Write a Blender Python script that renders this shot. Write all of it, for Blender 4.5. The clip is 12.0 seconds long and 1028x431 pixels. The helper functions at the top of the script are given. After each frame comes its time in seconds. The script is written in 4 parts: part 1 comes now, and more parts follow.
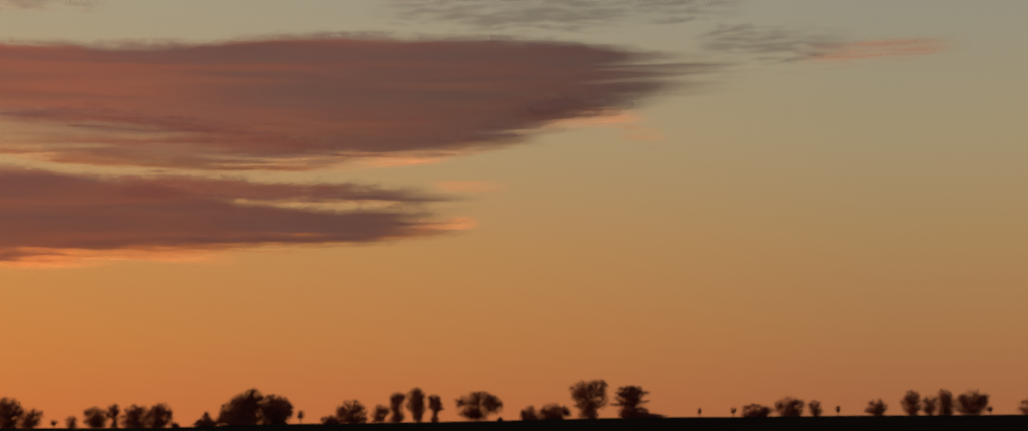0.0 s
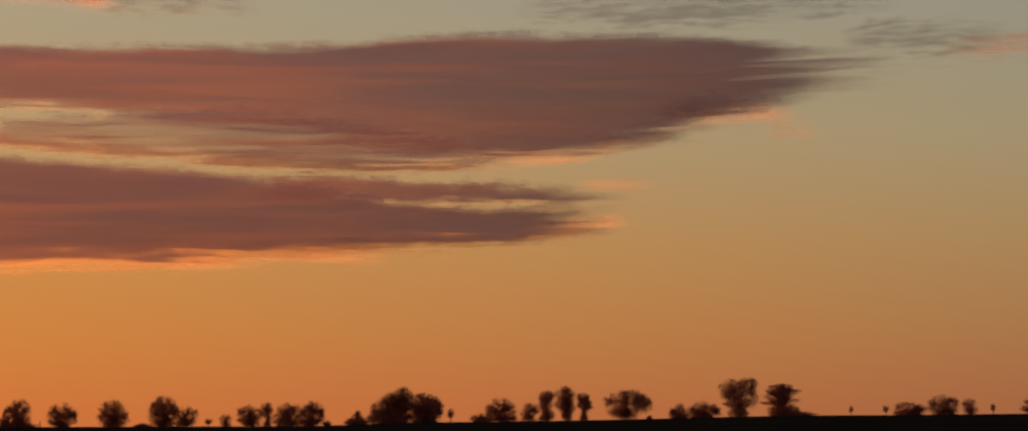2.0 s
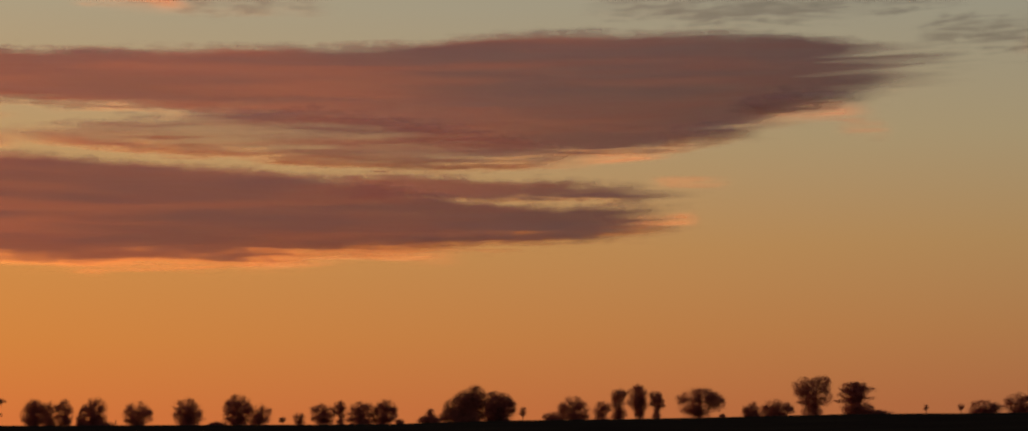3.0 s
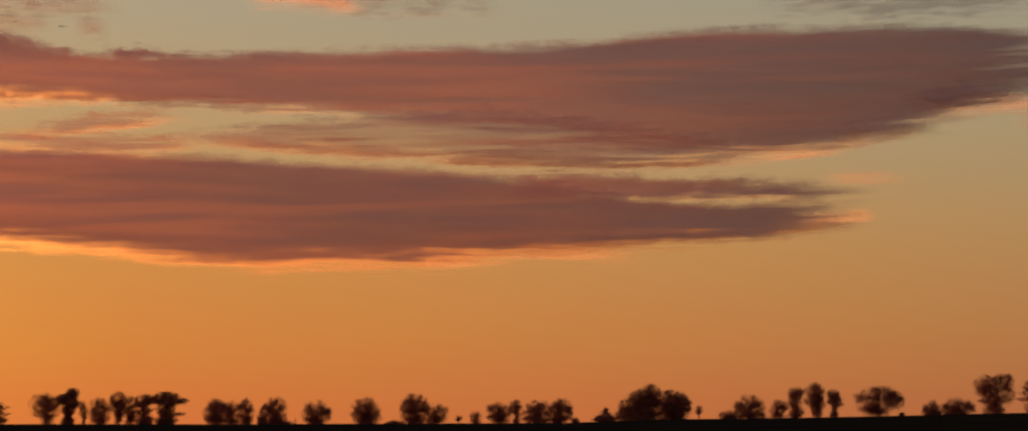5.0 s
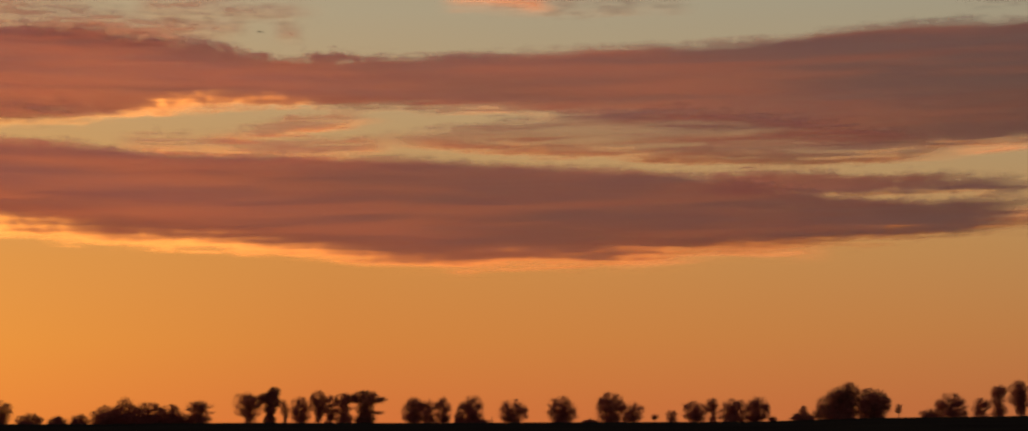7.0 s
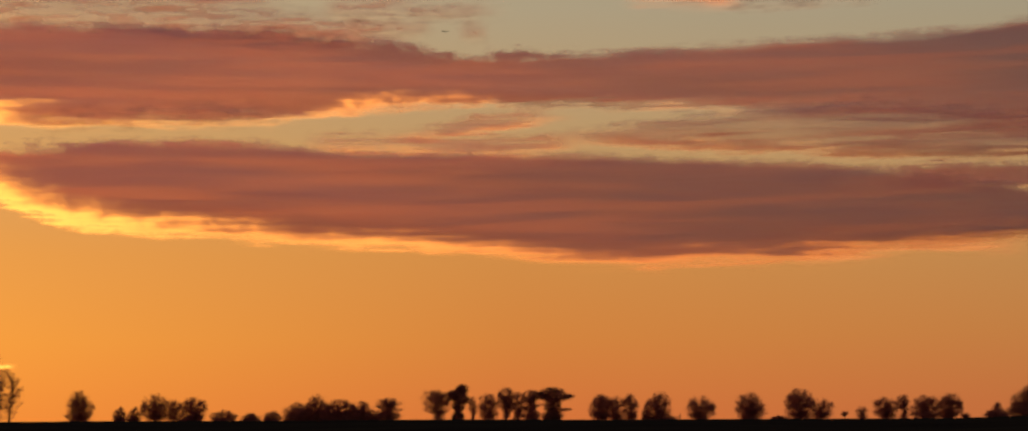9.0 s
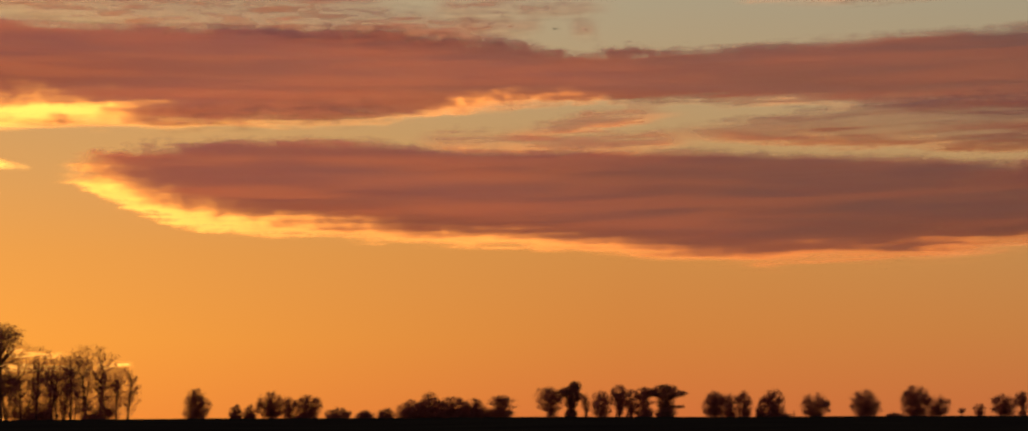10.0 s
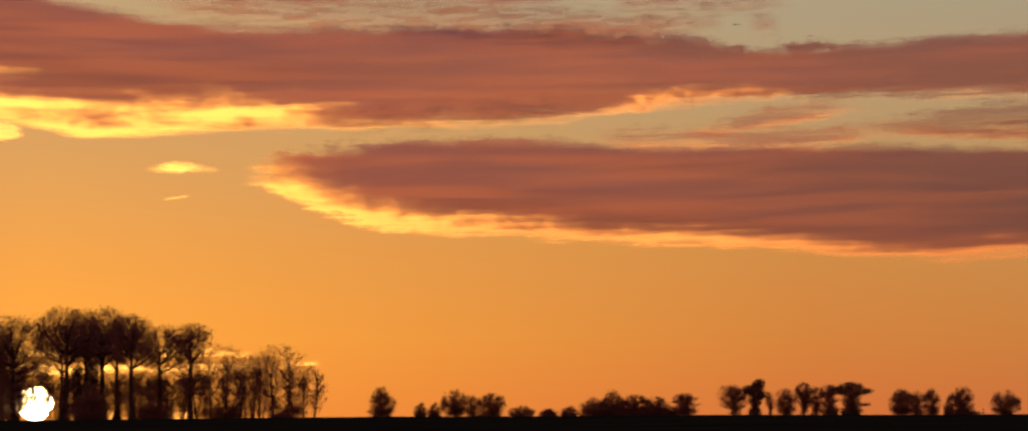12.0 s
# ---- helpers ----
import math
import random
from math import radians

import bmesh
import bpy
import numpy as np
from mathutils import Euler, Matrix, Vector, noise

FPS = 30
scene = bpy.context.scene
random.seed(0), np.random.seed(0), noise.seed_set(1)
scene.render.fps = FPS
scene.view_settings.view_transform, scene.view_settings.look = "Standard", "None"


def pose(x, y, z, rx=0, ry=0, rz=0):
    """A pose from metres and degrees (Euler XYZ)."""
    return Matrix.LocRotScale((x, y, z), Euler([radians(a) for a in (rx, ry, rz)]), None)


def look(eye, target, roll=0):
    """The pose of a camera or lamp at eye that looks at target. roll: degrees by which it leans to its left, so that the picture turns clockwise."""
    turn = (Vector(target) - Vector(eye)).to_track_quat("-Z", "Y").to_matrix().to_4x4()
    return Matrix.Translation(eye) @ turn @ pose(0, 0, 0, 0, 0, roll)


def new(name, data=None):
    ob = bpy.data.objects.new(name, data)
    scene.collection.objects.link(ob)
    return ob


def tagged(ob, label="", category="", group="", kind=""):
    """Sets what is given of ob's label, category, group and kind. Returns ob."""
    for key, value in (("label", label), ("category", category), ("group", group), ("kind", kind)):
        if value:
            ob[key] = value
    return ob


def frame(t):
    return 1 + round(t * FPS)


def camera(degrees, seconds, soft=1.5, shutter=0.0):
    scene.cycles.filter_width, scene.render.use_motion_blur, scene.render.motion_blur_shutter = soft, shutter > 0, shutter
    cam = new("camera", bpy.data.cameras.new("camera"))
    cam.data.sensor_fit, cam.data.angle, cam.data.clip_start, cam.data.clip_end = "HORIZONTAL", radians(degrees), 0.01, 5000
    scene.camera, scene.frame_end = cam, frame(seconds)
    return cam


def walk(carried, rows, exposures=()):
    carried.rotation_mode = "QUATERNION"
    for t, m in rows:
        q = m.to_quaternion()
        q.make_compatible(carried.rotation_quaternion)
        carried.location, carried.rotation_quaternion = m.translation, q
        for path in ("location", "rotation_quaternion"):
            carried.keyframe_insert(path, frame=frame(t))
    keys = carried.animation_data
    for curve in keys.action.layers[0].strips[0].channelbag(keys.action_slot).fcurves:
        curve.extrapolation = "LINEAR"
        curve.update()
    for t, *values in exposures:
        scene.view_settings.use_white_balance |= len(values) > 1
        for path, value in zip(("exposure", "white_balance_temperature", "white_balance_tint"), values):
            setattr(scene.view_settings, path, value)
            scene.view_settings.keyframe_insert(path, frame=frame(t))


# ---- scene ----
# ---- the camera: it stands on a tripod in a field and pans slowly to its left ----
EYE = 1.6
cam = camera(29.0, 12.0, soft=2.0, shutter=0.5)
PAN = [  # seconds, degrees turned to the left, degrees of tilt
    (0.0, 0.0, 5.98), (0.5, 1.262, 5.995), (1.0, 2.403, 6.005), (1.5, 3.344, 5.995), (2.0, 4.276, 5.995),
    (2.5, 5.236, 5.975), (4.5, 10.145, 6.008), (5.0, 11.383, 6.002), (5.5, 12.802, 6.02), (6.0, 14.139, 6.02),
    (6.5, 15.602, 6.035), (8.5, 20.918, 6.008), (9.0, 22.369, 6.015), (9.5, 24.053, 6.008), (10.0, 25.609, 5.978),
    (10.5, 26.805, 5.966), (11.0, 28.270, 5.983), (11.5, 29.483, 5.996), (12.0, 30.855, 5.993),
]
LEAN = 0.772
walk(cam, [(t, pose(0, 0, EYE, 90 + tilt, 0, yaw) @ pose(0, 0, 0, 0, 0, -LEAN)) for t, yaw, tilt in PAN])

# ---- world, sun ----
SUN_AZ, SUN_EL = -44.4, 0.76
world = bpy.data.worlds.new("evening_sky")
scene.world = world
world.use_nodes = True
wt = world.node_tree
wt.nodes.clear()
sky = wt.nodes.new("ShaderNodeTexSky")
sky.sky_type = "NISHITA"
sky.sun_disc = False
sky.sun_elevation, sky.sun_rotation = radians(1.2), radians(SUN_AZ)
sky.altitude, sky.air_density, sky.dust_density, sky.ozone_density = 0, 1.0, 2.0, 1.0


def lin(r, g, b):
    return tuple((c / 255 / 12.92 if c < 10.3 else ((c / 255 + 0.055) / 1.055) ** 2.4) for c in (r, g, b)) + (1.0,)


def world_math(op, a, b=0.0, clamp=False):
    n = wt.nodes.new("ShaderNodeMath")
    n.operation, n.use_clamp = op, clamp
    for i, v in enumerate((a, b)):
        if hasattr(v, "links"):
            wt.links.new(v, n.inputs[i])
        else:
            n.inputs[i].default_value = v
    return n.outputs[0]


def world_mix(fac, a, b, kind="MIX"):
    n = wt.nodes.new("ShaderNodeMix")
    n.data_type, n.blend_type = "RGBA", kind
    for v, i in ((fac, 0), (a, 6), (b, 7)):
        if hasattr(v, "links"):
            wt.links.new(v, n.inputs[i])
        else:
            n.inputs[i].default_value = v
    return n.outputs[2]


# the afterglow: colour by height above the horizon, at four distances from the sun's azimuth
direction = wt.nodes.new("ShaderNodeTexCoord").outputs["Generated"]
part_xyz = wt.nodes.new("ShaderNodeSeparateXYZ")
wt.links.new(direction, part_xyz.inputs[0])
height_deg = world_math("MULTIPLY", world_math("ARCSINE", part_xyz.outputs[2]), 180 / math.pi)
flat = world_math("SQRT", world_math("ADD", world_math("MULTIPLY", part_xyz.outputs[0], part_xyz.outputs[0]), world_math("MULTIPLY", part_xyz.outputs[1], part_xyz.outputs[1])))
toward = world_math("ADD", world_math("MULTIPLY", part_xyz.outputs[0], math.sin(radians(SUN_AZ))), world_math("MULTIPLY", part_xyz.outputs[1], math.cos(radians(SUN_AZ))))
away_deg = world_math("MULTIPLY", world_math("ARCCOSINE", world_math("DIVIDE", toward, world_math("MAXIMUM", flat, 0.001))), 180 / math.pi)
level = world_math("DIVIDE", height_deg, 90.0, True)


def glow(stops):
    n = wt.nodes.new("ShaderNodeValToRGB")
    wt.links.new(level, n.inputs[0])
    while len(n.color_ramp.elements) < len(stops):
        n.color_ramp.elements.new(0.5)
    for e, (deg, rgb) in zip(n.color_ramp.elements, stops):
        e.position, e.color = deg / 90, lin(*rgb)
    return n.outputs[0]


at_sun = glow([(0, (254, 151, 56)), (2.5, (252, 164, 64)), (5, (238, 160, 74)), (8, (216, 158, 92)), (12, (190, 158, 115)), (22, (135, 130, 120)), (90, (50, 60, 90))])
aside = glow([(0.3, (213, 116, 58)), (2.5, (210, 130, 61)), (5, (206, 138, 70)), (8, (188, 148, 98)), (12, (172, 156, 126)), (22, (128, 126, 120)), (90, (50, 60, 90))])
abeam = glow([(0.3, (165, 102, 64)), (2.5, (168, 118, 73)), (5, (167, 132, 87)), (8, (161, 144, 110)), (12, (148, 144, 126)), (22, (115, 118, 118)), (90, (50, 60, 90))])
behind = glow([(0, (88, 68, 84)), (4, (156, 100, 104)), (10, (168, 108, 116)), (20, (142, 102, 118)), (45, (88, 88, 113)), (90, (54, 64, 94))])
hue = world_mix(world_math("DIVIDE", away_deg, 22.0, True), at_sun, aside)
hue = world_mix(world_math("DIVIDE", world_math("SUBTRACT", away_deg, 22.0), 33.0, True), hue, abeam)
hue = world_mix(world_math("DIVIDE", world_math("SUBTRACT", away_deg, 60.0), 60.0, True), hue, behind)
hue = world_mix(1.0, hue, world_mix(1.0, sky.outputs[0], (0.004, 0.004, 0.004, 1), "MULTIPLY"), "ADD")
bg = wt.nodes.new("ShaderNodeBackground")
bg.inputs["Strength"].default_value = 0.66
wout = wt.nodes.new("ShaderNodeOutputWorld")
wt.links.new(hue, bg.inputs["Color"])
wt.links.new(bg.outputs[0], wout.inputs["Surface"])

sun_lamp = new("sun_lamp", bpy.data.lights.new("sun_lamp", "SUN"))
sun_lamp.data.energy, sun_lamp.data.angle, sun_lamp.data.color = 5.0, radians(0.55), (1.0, 0.5, 0.14)
sun_way = Vector((math.sin(radians(SUN_AZ)), math.cos(radians(SUN_AZ)), math.tan(radians(SUN_EL))))
sun_lamp.matrix_world = look(sun_way * 100, (0, 0, 0))
scene.view_settings.exposure = 0.6


# ---- materials ----
def nodes_of(name):
    m = bpy.data.materials.new(name)
    m.use_nodes = True
    m.node_tree.nodes.clear()
    return m, m.node_tree


def plug(nt, value, socket):
    if hasattr(value, "links"):
        nt.links.new(value, socket)
    else:
        socket.default_value = value


def calc(nt, op, a, b=0.0, c=0.0, clamp=False):
    n = nt.nodes.new("ShaderNodeMath")
    n.operation, n.use_clamp = op, clamp
    for i, v in enumerate((a, b, c)):
        plug(nt, v, n.inputs[i])
    return n.outputs[0]


def ease(nt, v, low, high, to_low=0.0, to_high=1.0):
    n = nt.nodes.new("ShaderNodeMapRange")
    n.interpolation_type = "SMOOTHSTEP"
    for i, x in enumerate((v, low, high, to_low, to_high)):
        plug(nt, x, n.inputs[i])
    return n.outputs[0]


def grain(nt, vec, scale, stretch=(1, 1, 1), detail=4.0, rough=0.55, warp=0.0, shift=(0, 0, 0)):
    mp = nt.nodes.new("ShaderNodeMapping")
    mp.inputs["Scale"].default_value = stretch
    mp.inputs["Location"].default_value = shift
    nt.links.new(vec, mp.inputs["Vector"])
    n = nt.nodes.new("ShaderNodeTexNoise")
    nt.links.new(mp.outputs[0], n.inputs["Vector"])
    n.inputs["Scale"].default_value, n.inputs["Detail"].default_value = scale, detail
    n.inputs["Roughness"].default_value, n.inputs["Distortion"].default_value = rough, warp
    return n.outputs["Fac"]


def blend(nt, fac, a, b):
    n = nt.nodes.new("ShaderNodeMix")
    n.data_type = "RGBA"
    plug(nt, fac, n.inputs[0])
    plug(nt, a, n.inputs[6])
    plug(nt, b, n.inputs[7])
    return n.outputs[2]


def surface(name, dark, light, scale, rough=0.9, bump=0.3, fine=12.0, shine=0.1):
    """A rough matt surface with two scales of variation."""
    m, nt = nodes_of(name)
    where = nt.nodes.new("ShaderNodeTexCoord").outputs["Object"]
    big, small = grain(nt, where, scale), grain(nt, where, scale * fine, detail=6)
    fac = calc(nt, "ADD", calc(nt, "MULTIPLY", big, 0.6), calc(nt, "MULTIPLY", small, 0.4))
    b = nt.nodes.new("ShaderNodeBsdfPrincipled")
    nt.links.new(blend(nt, ease(nt, fac, 0.35, 0.65), (*dark, 1), (*light, 1)), b.inputs["Base Color"])
    b.inputs["Roughness"].default_value = rough
    b.inputs["Specular IOR Level"].default_value = shine
    bp = nt.nodes.new("ShaderNodeBump")
    bp.inputs["Strength"].default_value = bump
    nt.links.new(small, bp.inputs["Height"])
    nt.links.new(bp.outputs[0], b.inputs["Normal"])
    o = nt.nodes.new("ShaderNodeOutputMaterial")
    nt.links.new(b.outputs[0], o.inputs["Surface"])
    return m


def vapour(name, soft_top=0.42, soft_base=0.3, rim=0.42, cover=0.97, rag_top=0.7, rag_base=0.6, holes=0.1, seed=0.0, stretch=0.11, bands=0.1, comb=0.9, fold=1.5,
           near_lit=(1.0, 0.76, 0.38), far_lit=(0.74, 0.40, 0.26), near_body=(0.215, 0.096, 0.091), far_body=(0.128, 0.082, 0.093), white=(0.92, 0.80, 0.86)):
    """Cloud: how much it covers follows how thick the vapour is, which thins towards its ragged, streaky edges. The
    sunlit base, the duller body above and their change away from the sun are painted into the colour that light passes
    through.
    """
    m, nt = nodes_of(name)

    def mapped(key):
        uv = nt.nodes.new("ShaderNodeUVMap")
        uv.uv_map = key
        s = nt.nodes.new("ShaderNodeSeparateXYZ")
        nt.links.new(uv.outputs[0], s.inputs[0])
        return uv.outputs[0], s.outputs[0], s.outputs[1]

    def off(v, k):
        return calc(nt, "MULTIPLY", calc(nt, "SUBTRACT", v, 0.5), k)

    def total(*terms):
        out = terms[0]
        for t in terms[1:]:
            out = calc(nt, "ADD", out, t)
        return out

    _, to_top, to_base = mapped("edge")
    at = mapped("place")[0]
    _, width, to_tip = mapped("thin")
    _, grey, pink = mapped("tone")
    _, fuzz, tufts = mapped("fuzz")
    long_streaks = grain(nt, at, 1.2, (stretch, 1.5, 1), 3, 0.45, 0.25, (seed, seed * 0.7, 0))
    fine_streaks = grain(nt, at, 3.6, (stretch, 1.8, 1), 4, 0.5, 0.3, (seed + 7, seed, 0))
    puffs = grain(nt, at, 1.0, (0.45, 1.2, 1), 7, 0.58, 0.3, (seed + 3, seed + 5, 0))
    curls = grain(nt, at, 3.4, (0.5, 1.0, 1), 6, 0.62, 0.5, (seed + 2, seed + 4, 0))
    soft = calc(nt, "MULTIPLY", fuzz, soft_base / 2)
    d_top = total(to_top, calc(nt, "MULTIPLY", total(off(puffs, 0.9), off(curls, 0.9)), calc(nt, "MULTIPLY", tufts, rag_top)), off(fine_streaks, rag_top * 0.7))
    d_base = total(to_base, calc(nt, "MULTIPLY", total(off(puffs, 0.6), calc(nt, "MULTIPLY", off(curls, 0.5), tufts), off(fine_streaks, 1.0)), rag_base),
                   calc(nt, "MULTIPLY", off(fine_streaks, 2.6), calc(nt, "SUBTRACT", soft, soft_base / 2)))
    notch = calc(nt, "MINIMUM", calc(nt, "MAXIMUM", total(off(long_streaks, comb), off(fine_streaks, comb * 0.6), 0.3), 0.02), 0.7)
    tip = ease(nt, calc(nt, "SUBTRACT", to_tip, notch), 0.0, 0.6)
    alpha = calc(nt, "MULTIPLY", ease(nt, d_top, -soft_top / 2, soft_top / 2), ease(nt, d_base, calc(nt, "MULTIPLY", soft, -1.0), soft))
    sieve = total(calc(nt, "MULTIPLY", long_streaks, 0.4), calc(nt, "MULTIPLY", fine_streaks, 0.6))
    alpha = calc(nt, "MULTIPLY", calc(nt, "MULTIPLY", alpha, tip), calc(nt, "SUBTRACT", 1.0, calc(nt, "MULTIPLY", ease(nt, sieve, 0.62, 0.4), holes)))
    alpha = calc(nt, "MULTIPLY", alpha, calc(nt, "MULTIPLY_ADD", grey, -0.05 * cover, cover))
    # a sunlit base painted in, darker body above it, with lighter streaks and folds
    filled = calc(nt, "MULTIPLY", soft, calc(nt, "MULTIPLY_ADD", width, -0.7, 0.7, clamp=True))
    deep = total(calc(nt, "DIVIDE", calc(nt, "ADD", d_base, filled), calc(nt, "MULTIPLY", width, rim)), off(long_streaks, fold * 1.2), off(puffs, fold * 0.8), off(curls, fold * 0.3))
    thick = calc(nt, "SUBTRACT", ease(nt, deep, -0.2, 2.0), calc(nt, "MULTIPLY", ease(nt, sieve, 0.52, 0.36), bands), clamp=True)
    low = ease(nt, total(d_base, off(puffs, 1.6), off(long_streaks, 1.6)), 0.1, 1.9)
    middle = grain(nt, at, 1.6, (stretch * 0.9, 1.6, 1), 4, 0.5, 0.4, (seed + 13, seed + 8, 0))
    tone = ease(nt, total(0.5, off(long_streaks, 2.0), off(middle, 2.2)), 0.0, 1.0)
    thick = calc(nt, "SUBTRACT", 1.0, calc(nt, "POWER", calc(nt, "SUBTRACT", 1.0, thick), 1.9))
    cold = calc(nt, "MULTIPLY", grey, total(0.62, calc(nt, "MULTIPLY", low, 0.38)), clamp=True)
    # a warm glow from below, put into the lower body's colour
    warm = blend(nt, low, (near_body[0] * 1.16, near_body[1] * 1.02, near_body[2] * 0.9, 1), (*near_body, 1))
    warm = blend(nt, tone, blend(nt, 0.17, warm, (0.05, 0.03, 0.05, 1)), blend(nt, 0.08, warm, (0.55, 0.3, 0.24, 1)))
    far = blend(nt, tone, tuple(c * 0.7 for c in far_body) + (1,), (far_body[0] * 1.75, far_body[1] * 1.35, far_body[2] * 1.3, 1))
    colour = blend(nt, thick, blend(nt, pink, (*near_lit, 1), (*far_lit, 1)), blend(nt, cold, warm, far))
    dif = nt.nodes.new("ShaderNodeBsdfDiffuse")
    dif.inputs["Color"].default_value = (*white, 1)
    tra = nt.nodes.new("ShaderNodeBsdfTranslucent")
    nt.links.new(colour, tra.inputs["Color"])
    body = nt.nodes.new("ShaderNodeMixShader")
    nt.links.new(ease(nt, thick, 0.0, 1.0, 0.95, total(0.46, calc(nt, "MULTIPLY", tone, 0.16))), body.inputs[0])
    nt.links.new(dif.outputs[0], body.inputs[1])
    nt.links.new(tra.outputs[0], body.inputs[2])
    gap = nt.nodes.new("ShaderNodeBsdfTransparent")
    mix = nt.nodes.new("ShaderNodeMixShader")
    nt.links.new(alpha, mix.inputs[0])
    nt.links.new(gap.outputs[0], mix.inputs[1])
    nt.links.new(body.outputs[0], mix.inputs[2])
    o = nt.nodes.new("ShaderNodeOutputMaterial")
    nt.links.new(mix.outputs[0], o.inputs["Surface"])
    return m


FIELD = surface("dark_field_soil", (0.016, 0.013, 0.010), (0.030, 0.026, 0.016), 0.05, 1.0, 0.1, 30, 0.0)
BARK = surface("dark_bark", (0.05, 0.028, 0.018), (0.10, 0.06, 0.04), 1.5, 0.95)
TWIG = surface("bare_twigs", (0.2, 0.075, 0.045), (0.34, 0.14, 0.085), 2.0, 0.95, 0.1)
IVY = surface("evergreen_foliage", (0.03, 0.035, 0.015), (0.05, 0.06, 0.03), 1.0, 0.8, 0.1)
POST = surface("weathered_post_wood", (0.05, 0.04, 0.03), (0.11, 0.09, 0.07), 3.0)


# ---- ground: a dark field that rises to a low ridge ----
def ridge_distance(az):
    return np.interp(az, [-180, -37, -33.5, 180], [450, 450, 600, 600])


def ridge_height(az):
    rise = np.interp(az, [-60, -45, -40, -35, -30, -25, -20, -15, -10, -7, -3.5, 0, 3.3, 6, 9, 12, 15, 30, 60],
                     [0.30, 0.30, 0.272, 0.268, 0.212, 0.186, 0.118, 0.07, 0.03, 0.085, 0.08, 0.102, 0.137, 0.115, 0.102, 0.09, 0.06, 0.05, 0.0])
    return EYE + ridge_distance(az) * np.tan(np.radians(rise))


def ground_z(r, az):
    far, top = ridge_distance(az), ridge_height(az)
    s = np.clip(r / far, 0, 1)
    z = top * s * s * (3 - 2 * s) * 0.35 + top * s * 0.65
    return z - np.maximum(r - far - 40, 0) * 0.012


def place_at(az, r):
    return Vector((r * math.sin(radians(az)), r * math.cos(radians(az)), float(ground_z(r, az))))


def mesh_object(name, verts, faces, materials, parent=None):
    me = bpy.data.meshes.new(name)
    me.from_pydata(verts, [], faces)
    for m in materials:
        me.materials.append(m)
    ob = new(name, me)
    if parent is not None:
        ob.parent = parent
    return ob


def build_ground():
    az = np.concatenate([np.arange(-180, -50, 5), np.arange(-50, 20, 0.1), np.arange(20, 180, 5)])
    rr = np.concatenate([[2, 8, 20, 50, 90, 140, 200, 250, 300, 340, 380], np.arange(410, 660, 10), [700, 800, 1000, 1500, 2500, 4900]])
    verts, faces, n = [(0, 0, 0)], [], len(az)
    for r in rr:
        z = ground_z(r, az)
        bumps = np.array([noise.noise((r * math.sin(radians(a)) * 0.03, r * math.cos(radians(a)) * 0.03, 0)) for a in az])
        z = z + 0.10 * bumps * (1 if 100 < r < 700 else 0)
        a = np.radians(az)
        verts += list(zip(r * np.sin(a), r * np.cos(a), z))
    for j in range(n):
        k = (j + 1) % n
        faces.append((0, 1 + j, 1 + k))
        for i in range(len(rr) - 1):
            a, b = 1 + i * n, 1 + (i + 1) * n
            faces.append((a + j, b + j, b + k, a + k))
    field = mesh_object("ground", verts, faces, [FIELD])
    field.data.polygons.foreach_set("use_smooth", [True] * len(faces))
    return tagged(field, "dark unlit field rising to a low ridge", "field", kind="structure")


build_ground()


# ---- the setting sun ----
def build_sun():
    m, nt = nodes_of("sun_glow")
    e = nt.nodes.new("ShaderNodeEmission")
    e.inputs["Color"].default_value, e.inputs["Strength"].default_value = (1.0, 0.72, 0.3, 1), 40.0
    o = nt.nodes.new("ShaderNodeOutputMaterial")
    nt.links.new(e.outputs[0], o.inputs["Surface"])
    bm = bmesh.new()
    bmesh.ops.create_icosphere(bm, subdivisions=4, radius=40)
    me = bpy.data.meshes.new("sun")
    bm.to_mesh(me)
    bm.free()
    me.materials.append(m)
    ob = new("sun", me)
    r = 4850
    ob.location = (r * math.sin(radians(SUN_AZ)), r * math.cos(radians(SUN_AZ)), EYE + r * math.tan(radians(SUN_EL)))
    tagged(ob, "low glowing setting sun on the horizon", "sun", kind="structure")


build_sun()


# ---- clouds: long banks that swing round from the sun towards the viewer ----
EVEN = ((-60, 1.0), (20, 1.0))


